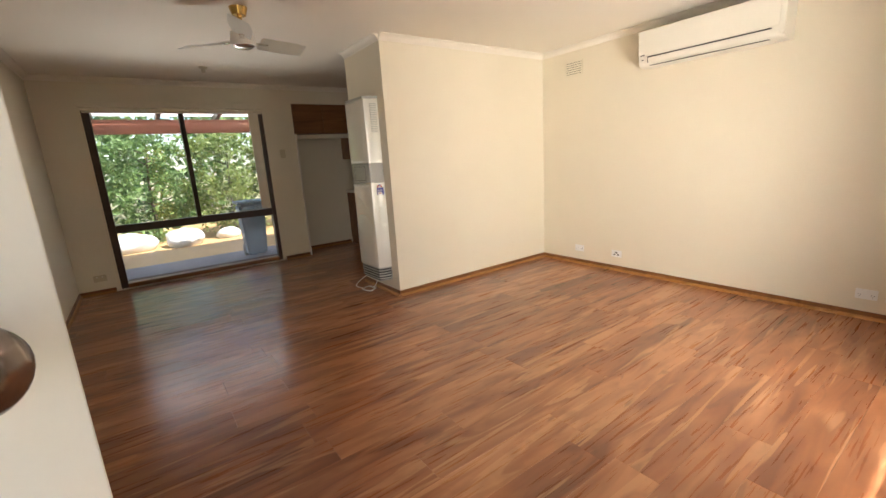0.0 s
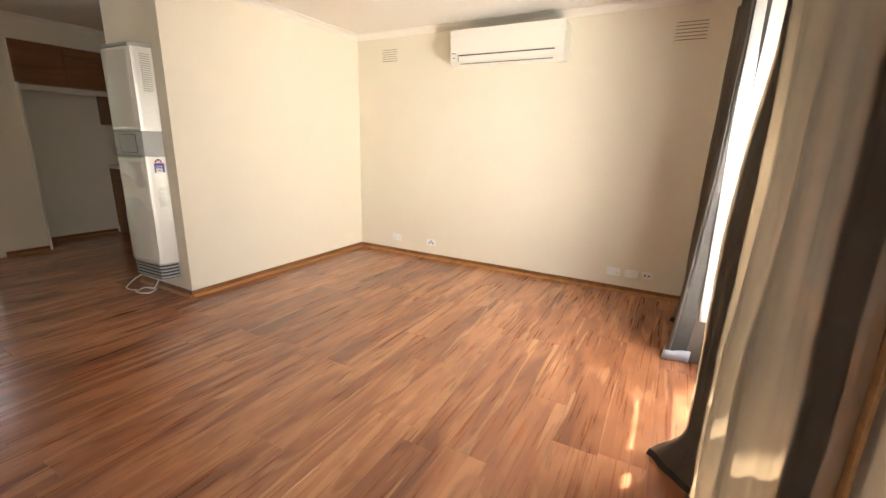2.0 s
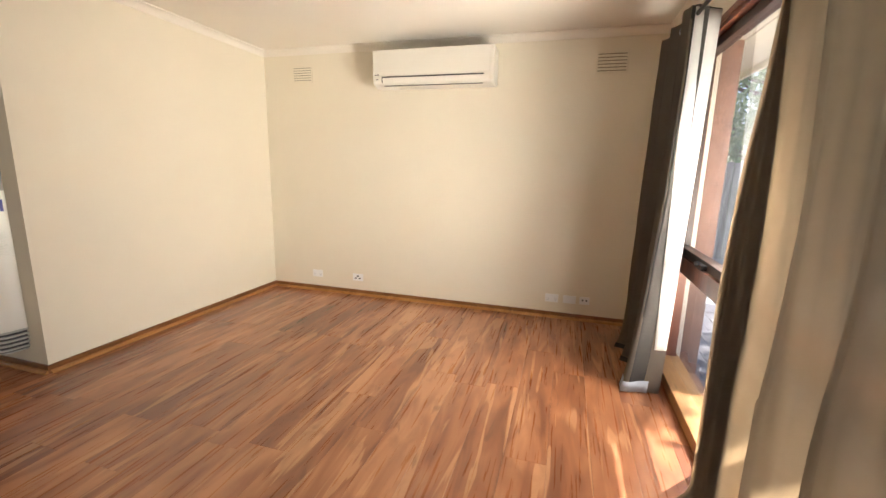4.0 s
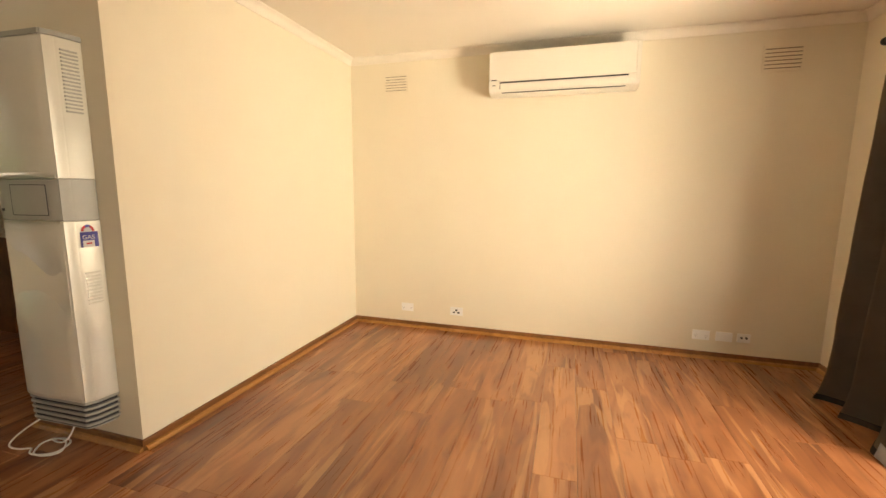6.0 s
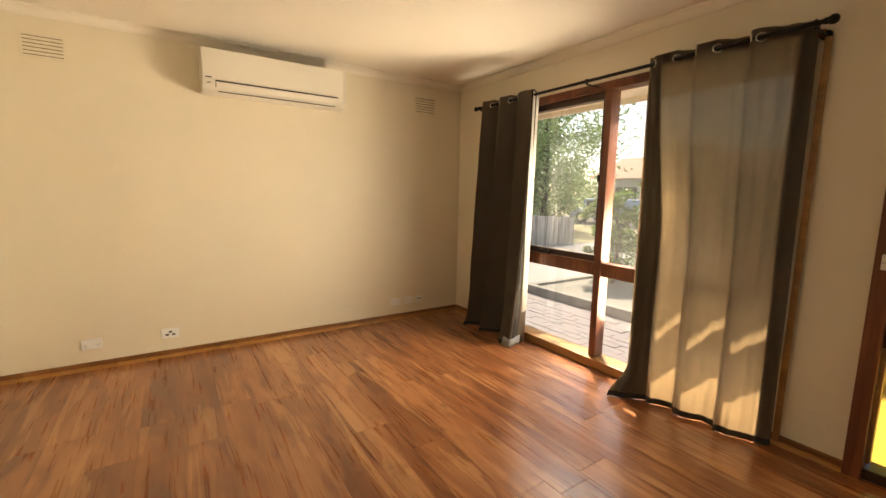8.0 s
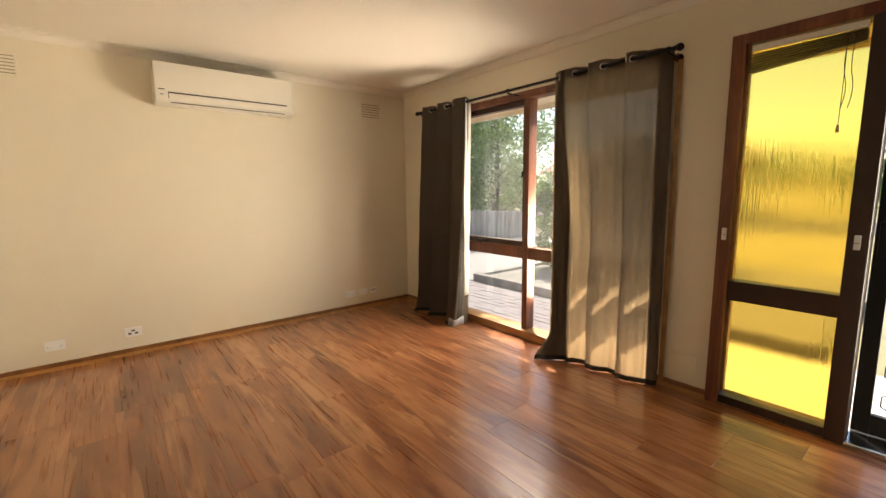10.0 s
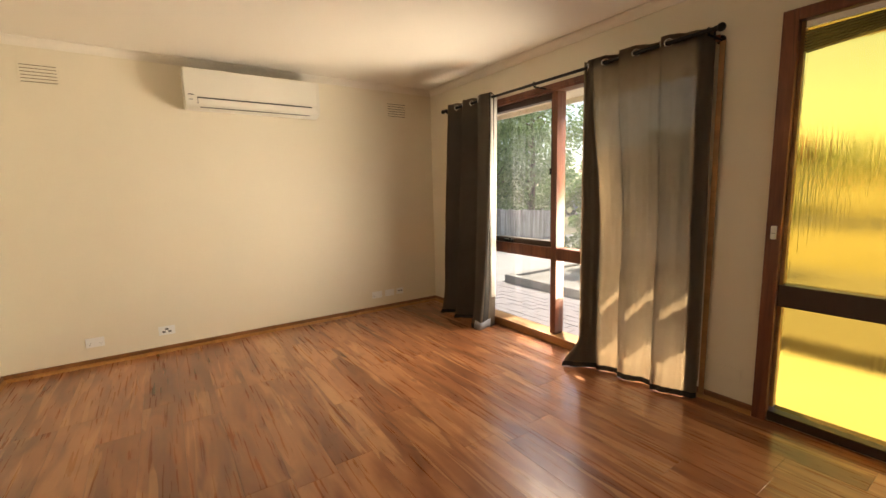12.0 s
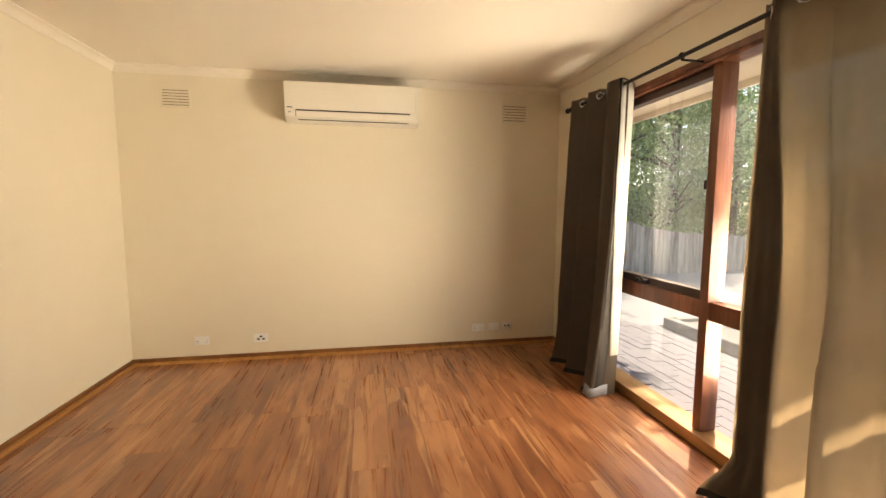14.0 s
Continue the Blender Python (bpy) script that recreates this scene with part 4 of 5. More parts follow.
for yy in (0.965, 1.055):
    part("screw", tube(bmesh.new(), (EAST - 0.008, yy, 0.2), (EAST - 0.010, yy, 0.2), 0.004), M_WALL, bp_)

# ---------------------------------------------------------------- gas wall heater
HZ0, HZ1 = 0.15, 1.90
OUT = [(-3.418, 2.0 - 0.002), (-3.430, 1.902), (-3.452, 1.862), (-3.80, 1.850), (-3.845, 1.885), (-3.855, 2.0 - 0.002)]
heater = thing("gas_wall_heater", (-3.645, 2.0, HZ0), "tall cream enamel gas wall heater with grey band", "heater")


def grown(o, d):
    cx, cy = -3.645, 2.0
    return [(cx + (x - cx) * (1 + d / 0.21), cy + (y - cy) * (1 + d / 0.155)) for x, y in o]


def shell(z0, z1, d=0.0, bev=0.006):
    bm = prism(bmesh.new(), grown(OUT, d), z0, z1)
    bmesh.ops.bevel(bm, geom=[e for e in bm.edges if abs(e.verts[0].co.z - e.verts[1].co.z) > 0.01], offset=bev, segments=3, affect="EDGES")
    return bm


part("upper_casing", shell(1.302, HZ1 - 0.022), M_HEATER, heater, smooth=True)
part("top_cap", shell(HZ1 - 0.020, HZ1, 0.004), M_HEATBAND, heater, "grey top cap", smooth=True)
band = part("control_band", shell(1.118, 1.300, -0.002), M_HEATBAND, heater, "grey control band", smooth=True)
part("lower_casing", shell(0.285, 1.116), M_HEATER, heater, smooth=True)
part("grille_backing", shell(HZ0 + 0.005, 0.283, -0.012), M_DARKPLASTIC, heater, "dark outlet behind the grille", smooth=True)
for k in range(5):
    z = HZ0 + 0.014 + k * 0.027
    part("grille_blade", shell(z, z + 0.011, -0.001 - 0.0012 * (4 - k), 0.003), M_HEATBAND, heater, "grey grille blade", smooth=True)
part("base_tray", shell(HZ0 - 0.006, HZ0 + 0.006, -0.02), M_HEATBAND, heater, smooth=True)
# bowed front sheets; the lower one is kicked in, with a crease running across


def front_sheet(z0, z1, bow, dent):
    bm = bmesh.new()
    g = []
    nx, nz = 20, 40
    for i in range(nx + 1):
        row = []
        for j in range(nz + 1):
            u, w = i / nx, j / nz
            x, z = -3.815 + 0.362 * u, z0 + (z1 - z0) * w
            y = 1.8495 + 0.0115 * u - bow * math.sin(math.pi * u) ** 0.8
            c = 0.855 - 0.06 * (u - 0.3) + 0.02 * math.sin(5 * u)
            d = abs(z - c) / (0.235 if z > c else 0.20)
            across = min(1.0, 0.35 + 2.2 * u) * (1 - 0.55 * u ** 2)
            y += dent * max(0.0, 1 - d) ** 1.25 * across * min(1.0, 9 * (1 - u))
            y += dent * 0.10 * noise.noise((u * 3, z * 5, 2.0)) * math.sin(math.pi * u)
            if i in (0, nx) or j in (0, nz):
                y = 1.8535 + 0.0115 * u
            row.append(bm.verts.new((x, y, z)))
        g.append(row)
    for i in range(nx):
        for j in range(nz):
            bm.faces.new((g[i][j], g[i + 1][j], g[i + 1][j + 1], g[i][j + 1]))
    return bm


part("front_panel", front_sheet(0.288, 1.114, 0.036, 0.062), M_HEATER, heater, "dented glossy enamel front panel", smooth="all")
part("band_front", front_sheet(1.120, 1.298, 0.031, 0.0), M_HEATBAND, band, smooth="all")


def bowed(x0, x1, z0, z1, lift, thick):
    """A thin plate bent to the bow of the front."""
    bm = bmesh.new()
    cols = []
    for i in range(9):
        x = x0 + (x1 - x0) * i / 8
        u = (x + 3.815) / 0.362
        y = 1.8495 + 0.0115 * u - 0.031 * math.sin(math.pi * u) ** 0.8 - lift
        cols.append([bm.verts.new((x, y, z0)), bm.verts.new((x, y, z1)), bm.verts.new((x, y + thick, z1)), bm.verts.new((x, y + thick, z0))])
    for a, c in zip(cols, cols[1:]):
        for k in range(4):
            bm.faces.new((a[k], c[k], c[(k + 1) % 4], a[(k + 1) % 4]))
    bm.faces.new(cols[0])
    bm.faces.new(cols[-1])
    bmesh.ops.recalc_face_normals(bm, faces=bm.faces[:])
    return bm


# control door on the band, with a dark gap round it, and a small badge
for d in ((-3.685, -3.495, 1.143, 1.146), (-3.685, -3.495, 1.272, 1.275), (-3.685, -3.682, 1.146, 1.272), (-3.498, -3.495, 1.146, 1.272)):
    part("door_gap", bowed(*d, 0.0012, 0.006), M_DARKPLASTIC, band)
part("control_door", bowed(-3.680, -3.500, 1.148, 1.270, 0.0016, 0.006), M_HEATBAND, band)
part("badge", bowed(-3.785, -3.755, 1.16, 1.17, 0.002, 0.006), M_DARKPLASTIC, band)
part("upper_front_panel", front_sheet(1.304, HZ1 - 0.024, 0.034, 0.0), M_HEATER, heater, smooth="all")
# louvres pressed into the side facing the room
for zlo, n in ((1.58, 17), (0.74, 10)):
    for k in range(n):
        z = zlo + k * 0.0155
        bm = boxed(-3.4295, -3.4215, 1.915, 1.975, z, z + 0.006)
        for v in bm.verts:
            v.co.x += (v.co.y - 1.94) * 0.088 + 0.003
        part("louvre", bm, M_HEATBAND if zlo > 1 else M_HEATER, heater)
# gas safety sticker: an arch over a blue label
stick = thing("gas_sticker", (-3.434, 1.935, 1.0), "blue, red and white gas label stuck on the heater's side", "sticker")


def on_side(bm, lift):
    for v in bm.verts:
        v.co.x = -3.4225 + (v.co.y - 1.94) * 0.105 + lift + v.co.x
    return bm


part("label", on_side(boxed(0, 0.0006, 1.910, 1.978, 1.0, 1.068), 0.0006), M_BLUE, stick)
bm = bmesh.new()
fan_ = [bm.verts.new((0.0008, 1.94 + 0.026 * math.cos(a), 1.066 + 0.034 * math.sin(a))) for a in [math.pi * k / 14 for k in range(15)]]
bm.faces.new(fan_)
bmesh.ops.extrude_face_region(bm, geom=bm.faces[:])
part("arch", on_side(bm, 0.0), M_PAPER, stick)
for a0, a1, m_ in ((0.1, 1.1, M_RED), (2.0, 3.0, M_RED), (1.1, 2.0, M_BLUE)):
    bm = bmesh.new()
    o_ = [bm.verts.new((0.0016, 1.94 + r * 0.026 * math.cos(a), 1.068 + r * 0.033 * math.sin(a))) for r, aa in ((1.0, (a0, (a0 + a1) / 2, a1)), (0.65, (a1, (a0 + a1) / 2, a0))) for a in aa]
    bm.faces.new(o_)
    part("arch_mark", on_side(bm, 0.0), m_, stick)
part("panel", on_side(boxed(0, 0.0006, 1.918, 1.962, 1.0, 1.030), 0.0012), M_PAPER, stick)
part("print_bar", on_side(boxed(0, 0.0004, 1.93, 1.952, 1.013, 1.020), 0.0019), M_RED, stick)
cu = bpy.data.curves.new("word", "FONT")
cu.body, cu.size, cu.extrude, cu.align_x = "GAS", 0.026, 0.0003, "CENTER"
tmp = bpy.data.objects.new("word", cu)
me = bpy.data.meshes.new_from_object(tmp)
bpy.data.objects.remove(tmp)
me.materials.clear()
me.materials.append(M_PAPER)
word = new("word", me)
word.parent = stick
word.matrix_local = Matrix.Translation(Vector((-3.4195, 1.94, 1.036)) - stick.location) @ pose(0, 0, 0, 90, 0, 90 - 6)
# the heater's white cable lies coiled on the floor
cable = thing("power_cable", (-3.62, 1.82, 0.0), "thin white cable lying coiled on the floor below the heater", "cable")
pts = [(-3.80, 1.92, 0.15), (-3.87, 1.87, 0.10), (-3.95, 1.835, 0.03), (-3.94, 1.81, 0.006), (-3.86, 1.815, 0.006)]
for k in range(17):
    a = 3.6 + k * 0.72
    r = 0.060 + 0.018 * math.sin(k * 1.3)
    pts.append((-3.735 + (r + 0.02) * math.cos(a) * 1.15, 1.872 + r * math.sin(a), 0.006 + 0.004 * (k % 3)))
pts += [(-3.69, 1.90, 0.012), (-3.67, 1.94, 0.08), (-3.66, 1.955, 0.15)]
tubing("cable", pts, 0.0042, M_WHITE, cable)

# ---------------------------------------------------------------- ceiling fan
FAN = Vector((-3.15, 0.85, 2.19))
fan = thing("ceiling_fan", (FAN.x, FAN.y, CEIL), "cream three-bladed ceiling fan on a brass stem", "ceiling fan")
part("canopy", tube(bmesh.new(), (FAN.x, FAN.y, CEIL), (FAN.x, FAN.y, CEIL - 0.05), 0.06, 0.045, 24), M_BRASS, fan, "brass ceiling canopy", smooth=True)
part("stem", tube(bmesh.new(), (FAN.x, FAN.y, CEIL - 0.05), (FAN.x, FAN.y, FAN.z + 0.05), 0.016), M_BRASS, fan, "brass stem", smooth=True)
bm = tube(bmesh.new(), (FAN.x, FAN.y, FAN.z - 0.035), (FAN.x, FAN.y, FAN.z + 0.05), 0.085, 0.075, 28)
tube(bm, (FAN.x, FAN.y, FAN.z + 0.05), (FAN.x, FAN.y, FAN.z + 0.075), 0.075, 0.03, 28)
part("motor", bm, M_WHITE, fan, smooth=True)
part("motor_plate", tube(bmesh.new(), (FAN.x, FAN.y, FAN.z - 0.05), (FAN.x, FAN.y, FAN.z - 0.035), 0.05, 0.07, 28), M_CHROME, fan, "chrome end plate", smooth=True)
for k in range(3):
    a = radians(226 + 120 * k)
    bm = bmesh.new()
    g = []
    for i in range(9):
        s = 0.12 + 0.36 * i / 8
        wdt = 0.050 + 0.016 * math.sin(math.pi * i / 8) + (0.004 * i / 8)
        g.append([Vector((s, q * wdt, 0.026 * -q)) for q in (-1, -0.4, 0.4, 1)])
    vs = [[bm.verts.new(p) for p in r] for r in g]
    for i in range(8):
        for j in range(3):
            bm.faces.new((vs[i][j], vs[i + 1][j], vs[i + 1][j + 1], vs[i][j + 1]))
    bmesh.ops.solidify(bm, geom=bm.faces[:], thickness=0.006)
    bmesh.ops.transform(bm, matrix=Matrix.Translation(FAN) @ Matrix.Rotation(a, 4, "Z"), verts=bm.verts)
    blade = part("blade", bm, M_WHITE, fan, smooth=True)
    bm = boxed(0.07, 0.18, -0.018, 0.018, -0.008, -0.003, bevel=0.0015)
    bmesh.ops.transform(bm, matrix=Matrix.Translation(FAN) @ Matrix.Rotation(a, 4, "Z"), verts=bm.verts)
    part("blade_arm", bm, M_CHROME, blade)
hold = thing("lamp_holder", (-5.1, 0.86, CEIL), "small cream batten lamp holder on the ceiling", "lamp holder")
part("base", tube(bmesh.new(), (-5.1, 0.86, CEIL), (-5.1, 0.86, CEIL - 0.015), 0.045, 0.04, 20), M_BEIGE, hold, smooth=True)
part("socket", tube(bmesh.new(), (-5.1, 0.86, CEIL - 0.015), (-5.1, 0.86, CEIL - 0.055), 0.022, 0.018, 16), M_BEIGE, hold, smooth=True)

# ---------------------------------------------------------------- garden window, recess, kitchen
y0, y1, z0, z1 = REAR
rear = thing("window_2", (WEST, 0.66, 0), "large dark-framed garden window with low lights", "window", kind="structure")
RX0, RX1 = WEST - 0.10, WEST + 0.012
for nm, d in (("jamb", (RX0, RX1, y0, y0 + 0.07, z0, z1)), ("jamb", (RX0, RX1, y1 - 0.05, y1, z0, z1)), ("head", (RX0, RX1, y0 + 0.07, y1 - 0.05, z1 - 0.07, z1)),
              ("rail", (RX0, RX1 - 0.01, y0 + 0.07, y1 - 0.05, 0.675, 0.765)), ("mullion", (RX0, RX1 - 0.01, 0.635, 0.685, 0.765, z1 - 0.07)), ("sill", (RX0, RX1 + 0.01, y0 + 0.07, y1 - 0.05, z0, z0 + 0.05))):
    part(nm, boxed(*d, bevel=0.004), M_DARKFRAME if nm != "sill" else M_SKIRT, rear)
for d in ((y0 + 0.07, y1 - 0.05, z0 + 0.05, 0.675), (y0 + 0.07, 0.635, 0.765, z1 - 0.07), (0.685, y1 - 0.05, 0.765, z1 - 0.07)):
    pane = part("pane", boxed(WEST - 0.06, WEST - 0.055, d[0] - 0.004, d[1] + 0.004, d[2] - 0.004, d[3] + 0.004), M_GLASS, rear)
    pane.visible_shadow = False
part("side_reveal", boxed(WEST - 0.045, WEST - 0.02, y1 - 0.17, y1 - 0.052, 0.772, z1 - 0.072), M_WALL, rear, "cream strip beside the glass")
rb = thing("roller_blind", (WEST + 0.05, 0.66, 2.1), "cream roller blind rolled up under its pelmet", "blind")
part("pelmet", boxed(WEST + 0.002, WEST + 0.07, y0 - 0.02, y1 + 0.02, 2.085, 2.145, bevel=0.004), M_WALL, rb)
part("roll", tube(bmesh.new(), (WEST + 0.036, y0, 2.066), (WEST + 0.036, y1, 2.066), 0.022, sides=16), M_WALL, rb, smooth=True)
part("bottom_bar", boxed(WEST + 0.02, WEST + 0.03, y0 + 0.01, y1 - 0.01, 2.025, 2.045, bevel=0.002), M_WALL, rb)

cup = thing("overhead_cupboard", (WEST, 2.39, 1.76), "brown timber cupboard built over the kitchen recess", "cupboard")
part("body", boxed(ALC[2] + 0.002, WEST - 0.003, ALC[0] + 0.002, ALC[1], 1.762, 2.168), M_CUPBOARD, cup)
for a, c in ((ALC[0] + 0.004, 2.428), (2.432, ALC[1] - 0.004)):
    part("door", boxed(WEST - 0.002, WEST + 0.016, a, c, 1.764, 2.166, bevel=0.003), M_CUPBOARD, cup)
part("batten", boxed(WEST - 0.16, WEST - 0.12, ALC[0] + 0.003, ALC[1], 1.70, 1.758), M_WALL, cup, "cream batten under the cupboard")
setting("recess_trim", boxed(WEST - 0.02, WEST + 0.006, ALC[0] + 0.001, ALC[0] + 0.028, 0.0, 1.758, bevel=0.002), M_CORNICE, "narrow cream trim up the recess edge", "trim")
base = thing("base_cabinet", (-6.1, 3.3, 0), "brown timber kitchen base cabinet", "cabinet")
part("body", boxed(ALC[2] + 0.002, -5.86, ALC[1] + 0.02, 4.10, 0.09, 0.84), M_CUPBOARD, base)
part("plinth", boxed(ALC[2] + 0.002, -5.92, ALC[1] + 0.03, 4.09, 0.0, 0.09), M_SKIRT, base)
for a in (2.885, 3.29, 3.69):
    dr = part("door", boxed(-5.859, -5.842, a, a + 0.39, 0.10, 0.835, bevel=0.003), M_CUPBOARD, base)
    part("handle", tube(bmesh.new(), (-5.832, a + 0.05, 0.62), (-5.832, a + 0.05, 0.74), 0.006), M_CHROME, dr, "metal handle")
wt_ = thing("worktop", (-6.1, 3.3, 0.84), "pale laminate kitchen worktop", "worktop")
part("top", boxed(ALC[2] + 0.002, -5.83, ALC[1] + 0.005, 4.10, 0.842, 0.88, bevel=0.004), M_CORNICE, wt_)
wc = thing("wall_cabinet", (-6.2, 3.3, 1.38), "brown timber kitchen wall cabinet", "cabinet")
part("body", boxed(ALC[2] + 0.002, -6.0, ALC[1] + 0.006, 4.10, 1.38, 2.168), M_CUPBOARD, wc)
for a in (2.87, 3.28, 3.69):
    part("door", boxed(-5.999, -5.982, a, a + 0.40, 1.384, 2.164, bevel=0.003), M_CUPBOARD, wc)
sw = thing("light_switch", (WEST, 1.80, 1.5), "aged beige switch plate on the rear wall", "switch")
part("plate", boxed(WEST + 0.0004, WEST + 0.009, 1.765, 1.835, 1.44, 1.555, bevel=0.003), M_BEIGE, sw)
part("rocker", boxed(WEST + 0.009, WEST + 0.013, 1.79, 1.81, 1.485, 1.515, bevel=0.0015), M_BEIGE, sw)
gp = thing("power_point", (WEST, -0.455, 0.185), "aged beige power point low beside the garden window", "outlet")
part("plate", boxed(WEST + 0.0004, WEST + 0.010, -0.515, -0.395, 0.148, 0.222, bevel=0.003), M_BEIGE, gp)
for yy in (-0.48, -0.43):
    part("switch", boxed(WEST + 0.010, WEST + 0.014, yy - 0.006, yy + 0.006, 0.195, 0.21, bevel=0.001), M_WHITE, gp)

# ---------------------------------------------------------------- outside, front
setting("ground", boxed(-160, 200, -160, 200, GROUND - 0.6, GROUND - 0.03), M_GRASS, "dry pale ground around the house", "ground")
setting("driveway", boxed(2.0, 16.0, 5.06, 8.9, GROUND - 0.1, GROUND + 0.004), M_CONC, "pale concrete driveway beside the fence", "driveway")
setting("road", boxed(16.0, 23.0, -80, 80, GROUND - 0.1, GROUND - 0.02), M_ROAD, "grey asphalt street beyond the garden", "road")
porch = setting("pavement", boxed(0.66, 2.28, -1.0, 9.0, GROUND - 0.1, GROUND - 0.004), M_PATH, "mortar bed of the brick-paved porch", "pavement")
soff = thing("eave", (0.9, 2.0, 2.16), "cream painted eave lining with fascia and gutter", "eave", kind="structure")
part("soffit", boxed(EAST + 0.255, 0.948, -1.2, 4.9, 2.096, 2.11), M_SOFFIT, soff)
part("fascia", boxed(0.95, 0.97, -1.2, 4.9, 2.05, 2.37), M_SOFFIT, soff)
part("gutter", boxed(0.972, 1.095, -1.2, 4.9, 2.29, 2.37, bevel=0.01), M_SOFFIT, soff)
setting("outer_head", boxed(EAST + 0.142, EAST + 0.25, WIN[0], WIN[1], 2.10, 2.55), M_SOFFIT, "cream panel above the window outside", "wall")
bed = thing("garden_bed", (3.4, 3.2, GROUND), "raised gravel garden bed with weathered concrete edging", "garden bed")
part("gravel", boxed(2.42, 6.6, 0.6, 4.86, GROUND, GROUND + 0.09), M_GRAVEL, bed)
part("edging", boxed(2.30, 2.418, 0.6, 5.0, GROUND - 0.03, GROUND + 0.13, bevel=0.02), M_KERB, bed)
part("edging", boxed(2.42, 6.6, 4.862, 5.0, GROUND - 0.03, GROUND + 0.13, bevel=0.02), M_KERB, bed)

FENCE_Y = 9.0


def fence_top(x):
    knots = ((-4, 1.55), (2.9, 1.52), (4.84, 0.88), (6.0, 0.73), (8.3, 0.60))
    for (a, h), (c, k) in zip(knots, knots[1:]):
        if x <= c:
            return h + (k - h) * (x - a) / (c - a)
    return knots[-1][1]


fence = thing("paling_fence", (3.0, FENCE_Y, GROUND), "weathered grey paling fence stepping down towards the street", "fence")
for i in range(95):
    x = -1.2 + i * 0.1
    h = fence_top(x) + random.uniform(-0.012, 0.012)
    dy = random.uniform(-0.006, 0.006)
    part("paling", boxed(x, x + 0.094, FENCE_Y + dy, FENCE_Y + 0.015 + dy, GROUND - 0.02, h), M_PALING, fence, at=(x, FENCE_Y, GROUND))
for z in (GROUND + 0.2, GROUND + 0.62):
    part("rail", boxed(-1.2, 8.3, FENCE_Y + 0.022, FENCE_Y + 0.065, z, z + 0.08), M_PALING, fence)


def leaves(bm, centre, radius, n, size, rnd, flat=1.0, droop=0.0):
    for _ in range(n):
        d = Vector((rnd.gauss(0, 1), rnd.gauss(0, 1), rnd.gauss(0, 1)))
        d.normalize()
        p = Vector(centre) + Vector((d.x, d.y, d.z * flat)) * radius * rnd.random() ** 0.45
        t = Vector((rnd.uniform(-1, 1), rnd.uniform(-1, 1), rnd.uniform(-1, 0.6) - droop)).normalized()
        s = t.cross(Vector((rnd.uniform(-1, 1), rnd.uniform(-1, 1), rnd.uniform(-1, 1)))).normalized()
        k = size * rnd.uniform(0.6, 1.3)
        a, b_ = t * k, s * k * 0.42
        bm.faces.new([bm.verts.new(q) for q in (p - a * 0.5, p + b_ * 0.5, p + a * 0.5, p - b_ * 0.5)])


def tree(name, spot, height, width, material, label, seed, trunk=0.14, clumps=60, per=60, size=0.16, low=0.15, droop=0.0, category="tree"):
    rnd = random.Random(seed)
    th = thing(name, spot, label, category)
    x, y, z = spot
    bm = bmesh.new()
    tube(bm, (x, y, z - 0.1), (x + 0.1, y, z + height * 0.55), trunk, trunk * 0.55, 10)
    tube(bm, (x + 0.1, y, z + height * 0.54), (x, y + 0.1, z + height * 0.92), trunk * 0.55, trunk * 0.12, 8)
    cr = bmesh.new()
    for k in range(clumps):
        h = low + (0.98 - low) * rnd.random()
        reach = width * 0.5 * (math.sin(math.pi * (0.12 + 0.80 * (h - low) / (1 - low))) ** 0.7) * rnd.uniform(0.25, 1.12)
        a = rnd.uniform(0, 2 * math.pi)
        c = Vector((x + reach * math.cos(a), y + reach * math.sin(a), z + height * h))
        if k % 3 == 0:
            tube(bm, (x + 0.05, y, z + height * max(0.05, h - 0.12)), c, trunk * 0.28, trunk * 0.06, 6)
        leaves(cr, c, width * rnd.uniform(0.10, 0.19), per, size, rnd, 0.75, droop)
    part("trunk", bm, M_BARK, th, smooth=True)
    part("crown", cr, material, th)
    return th


tree("conifer_tree", (4.2, 12.3, GROUND), 7.5, 5.5, M_LEAF_DARK, "tall dark green feathery tree behind the fence", 1, 0.2, 130, 230, 0.15, 0.06, 0.6)
tree("conifer_tree", (8.6, 12.8, GROUND), 8.0, 5.5, M_LEAF_DARK, "tall dark green feathery tree behind the fence", 2, 0.2, 130, 230, 0.15, 0.06, 0.6)
tree("street_tree", (11.8, 13.6, GROUND), 6.0, 4.6, M_LEAF, "spreading green street tree", 3, 0.16, 80, 170, 0.14, 0.12)
tree("street_tree", (14.5, 8.8, GROUND), 3.6, 2.8, M_LEAF_LIGHT, "small yellow-green tree near the street", 4, 0.09, 50, 60, 0.18, 0.3)
tree("garden_shrub", (3.75, 4.45, GROUND + 0.09), 1.5, 1.05, M_LEAF, "leafy green shrub in the gravel bed", 5, 0.04, 60, 60, 0.10, 0.08, category="shrub")
tree("garden_shrub", (6.0, 3.2, GROUND + 0.09), 1.5, 1.6, M_LEAF_LIGHT, "yellow-green shrub in the gravel bed", 6, 0.04, 50, 60, 0.10, 0.08, category="shrub")
# unseen tree, added only so its crown trims the sun patch indoors
tall = thing("shading_tree", (2.0, 7.0, GROUND), "unseen slender tree added so its high crown blocks some sun", "tree")
bm = bmesh.new()
tube(bm, (2.0, 7.0, GROUND - 0.1), (2.1, 6.7, 3.0), 0.12, 0.08, 10)
tube(bm, (2.1, 6.7, 2.98), (2.3, 6.1, 5.2), 0.08, 0.03, 8)
part("trunk", bm, M_BARK, tall, smooth=True)
bm = bmesh.new()
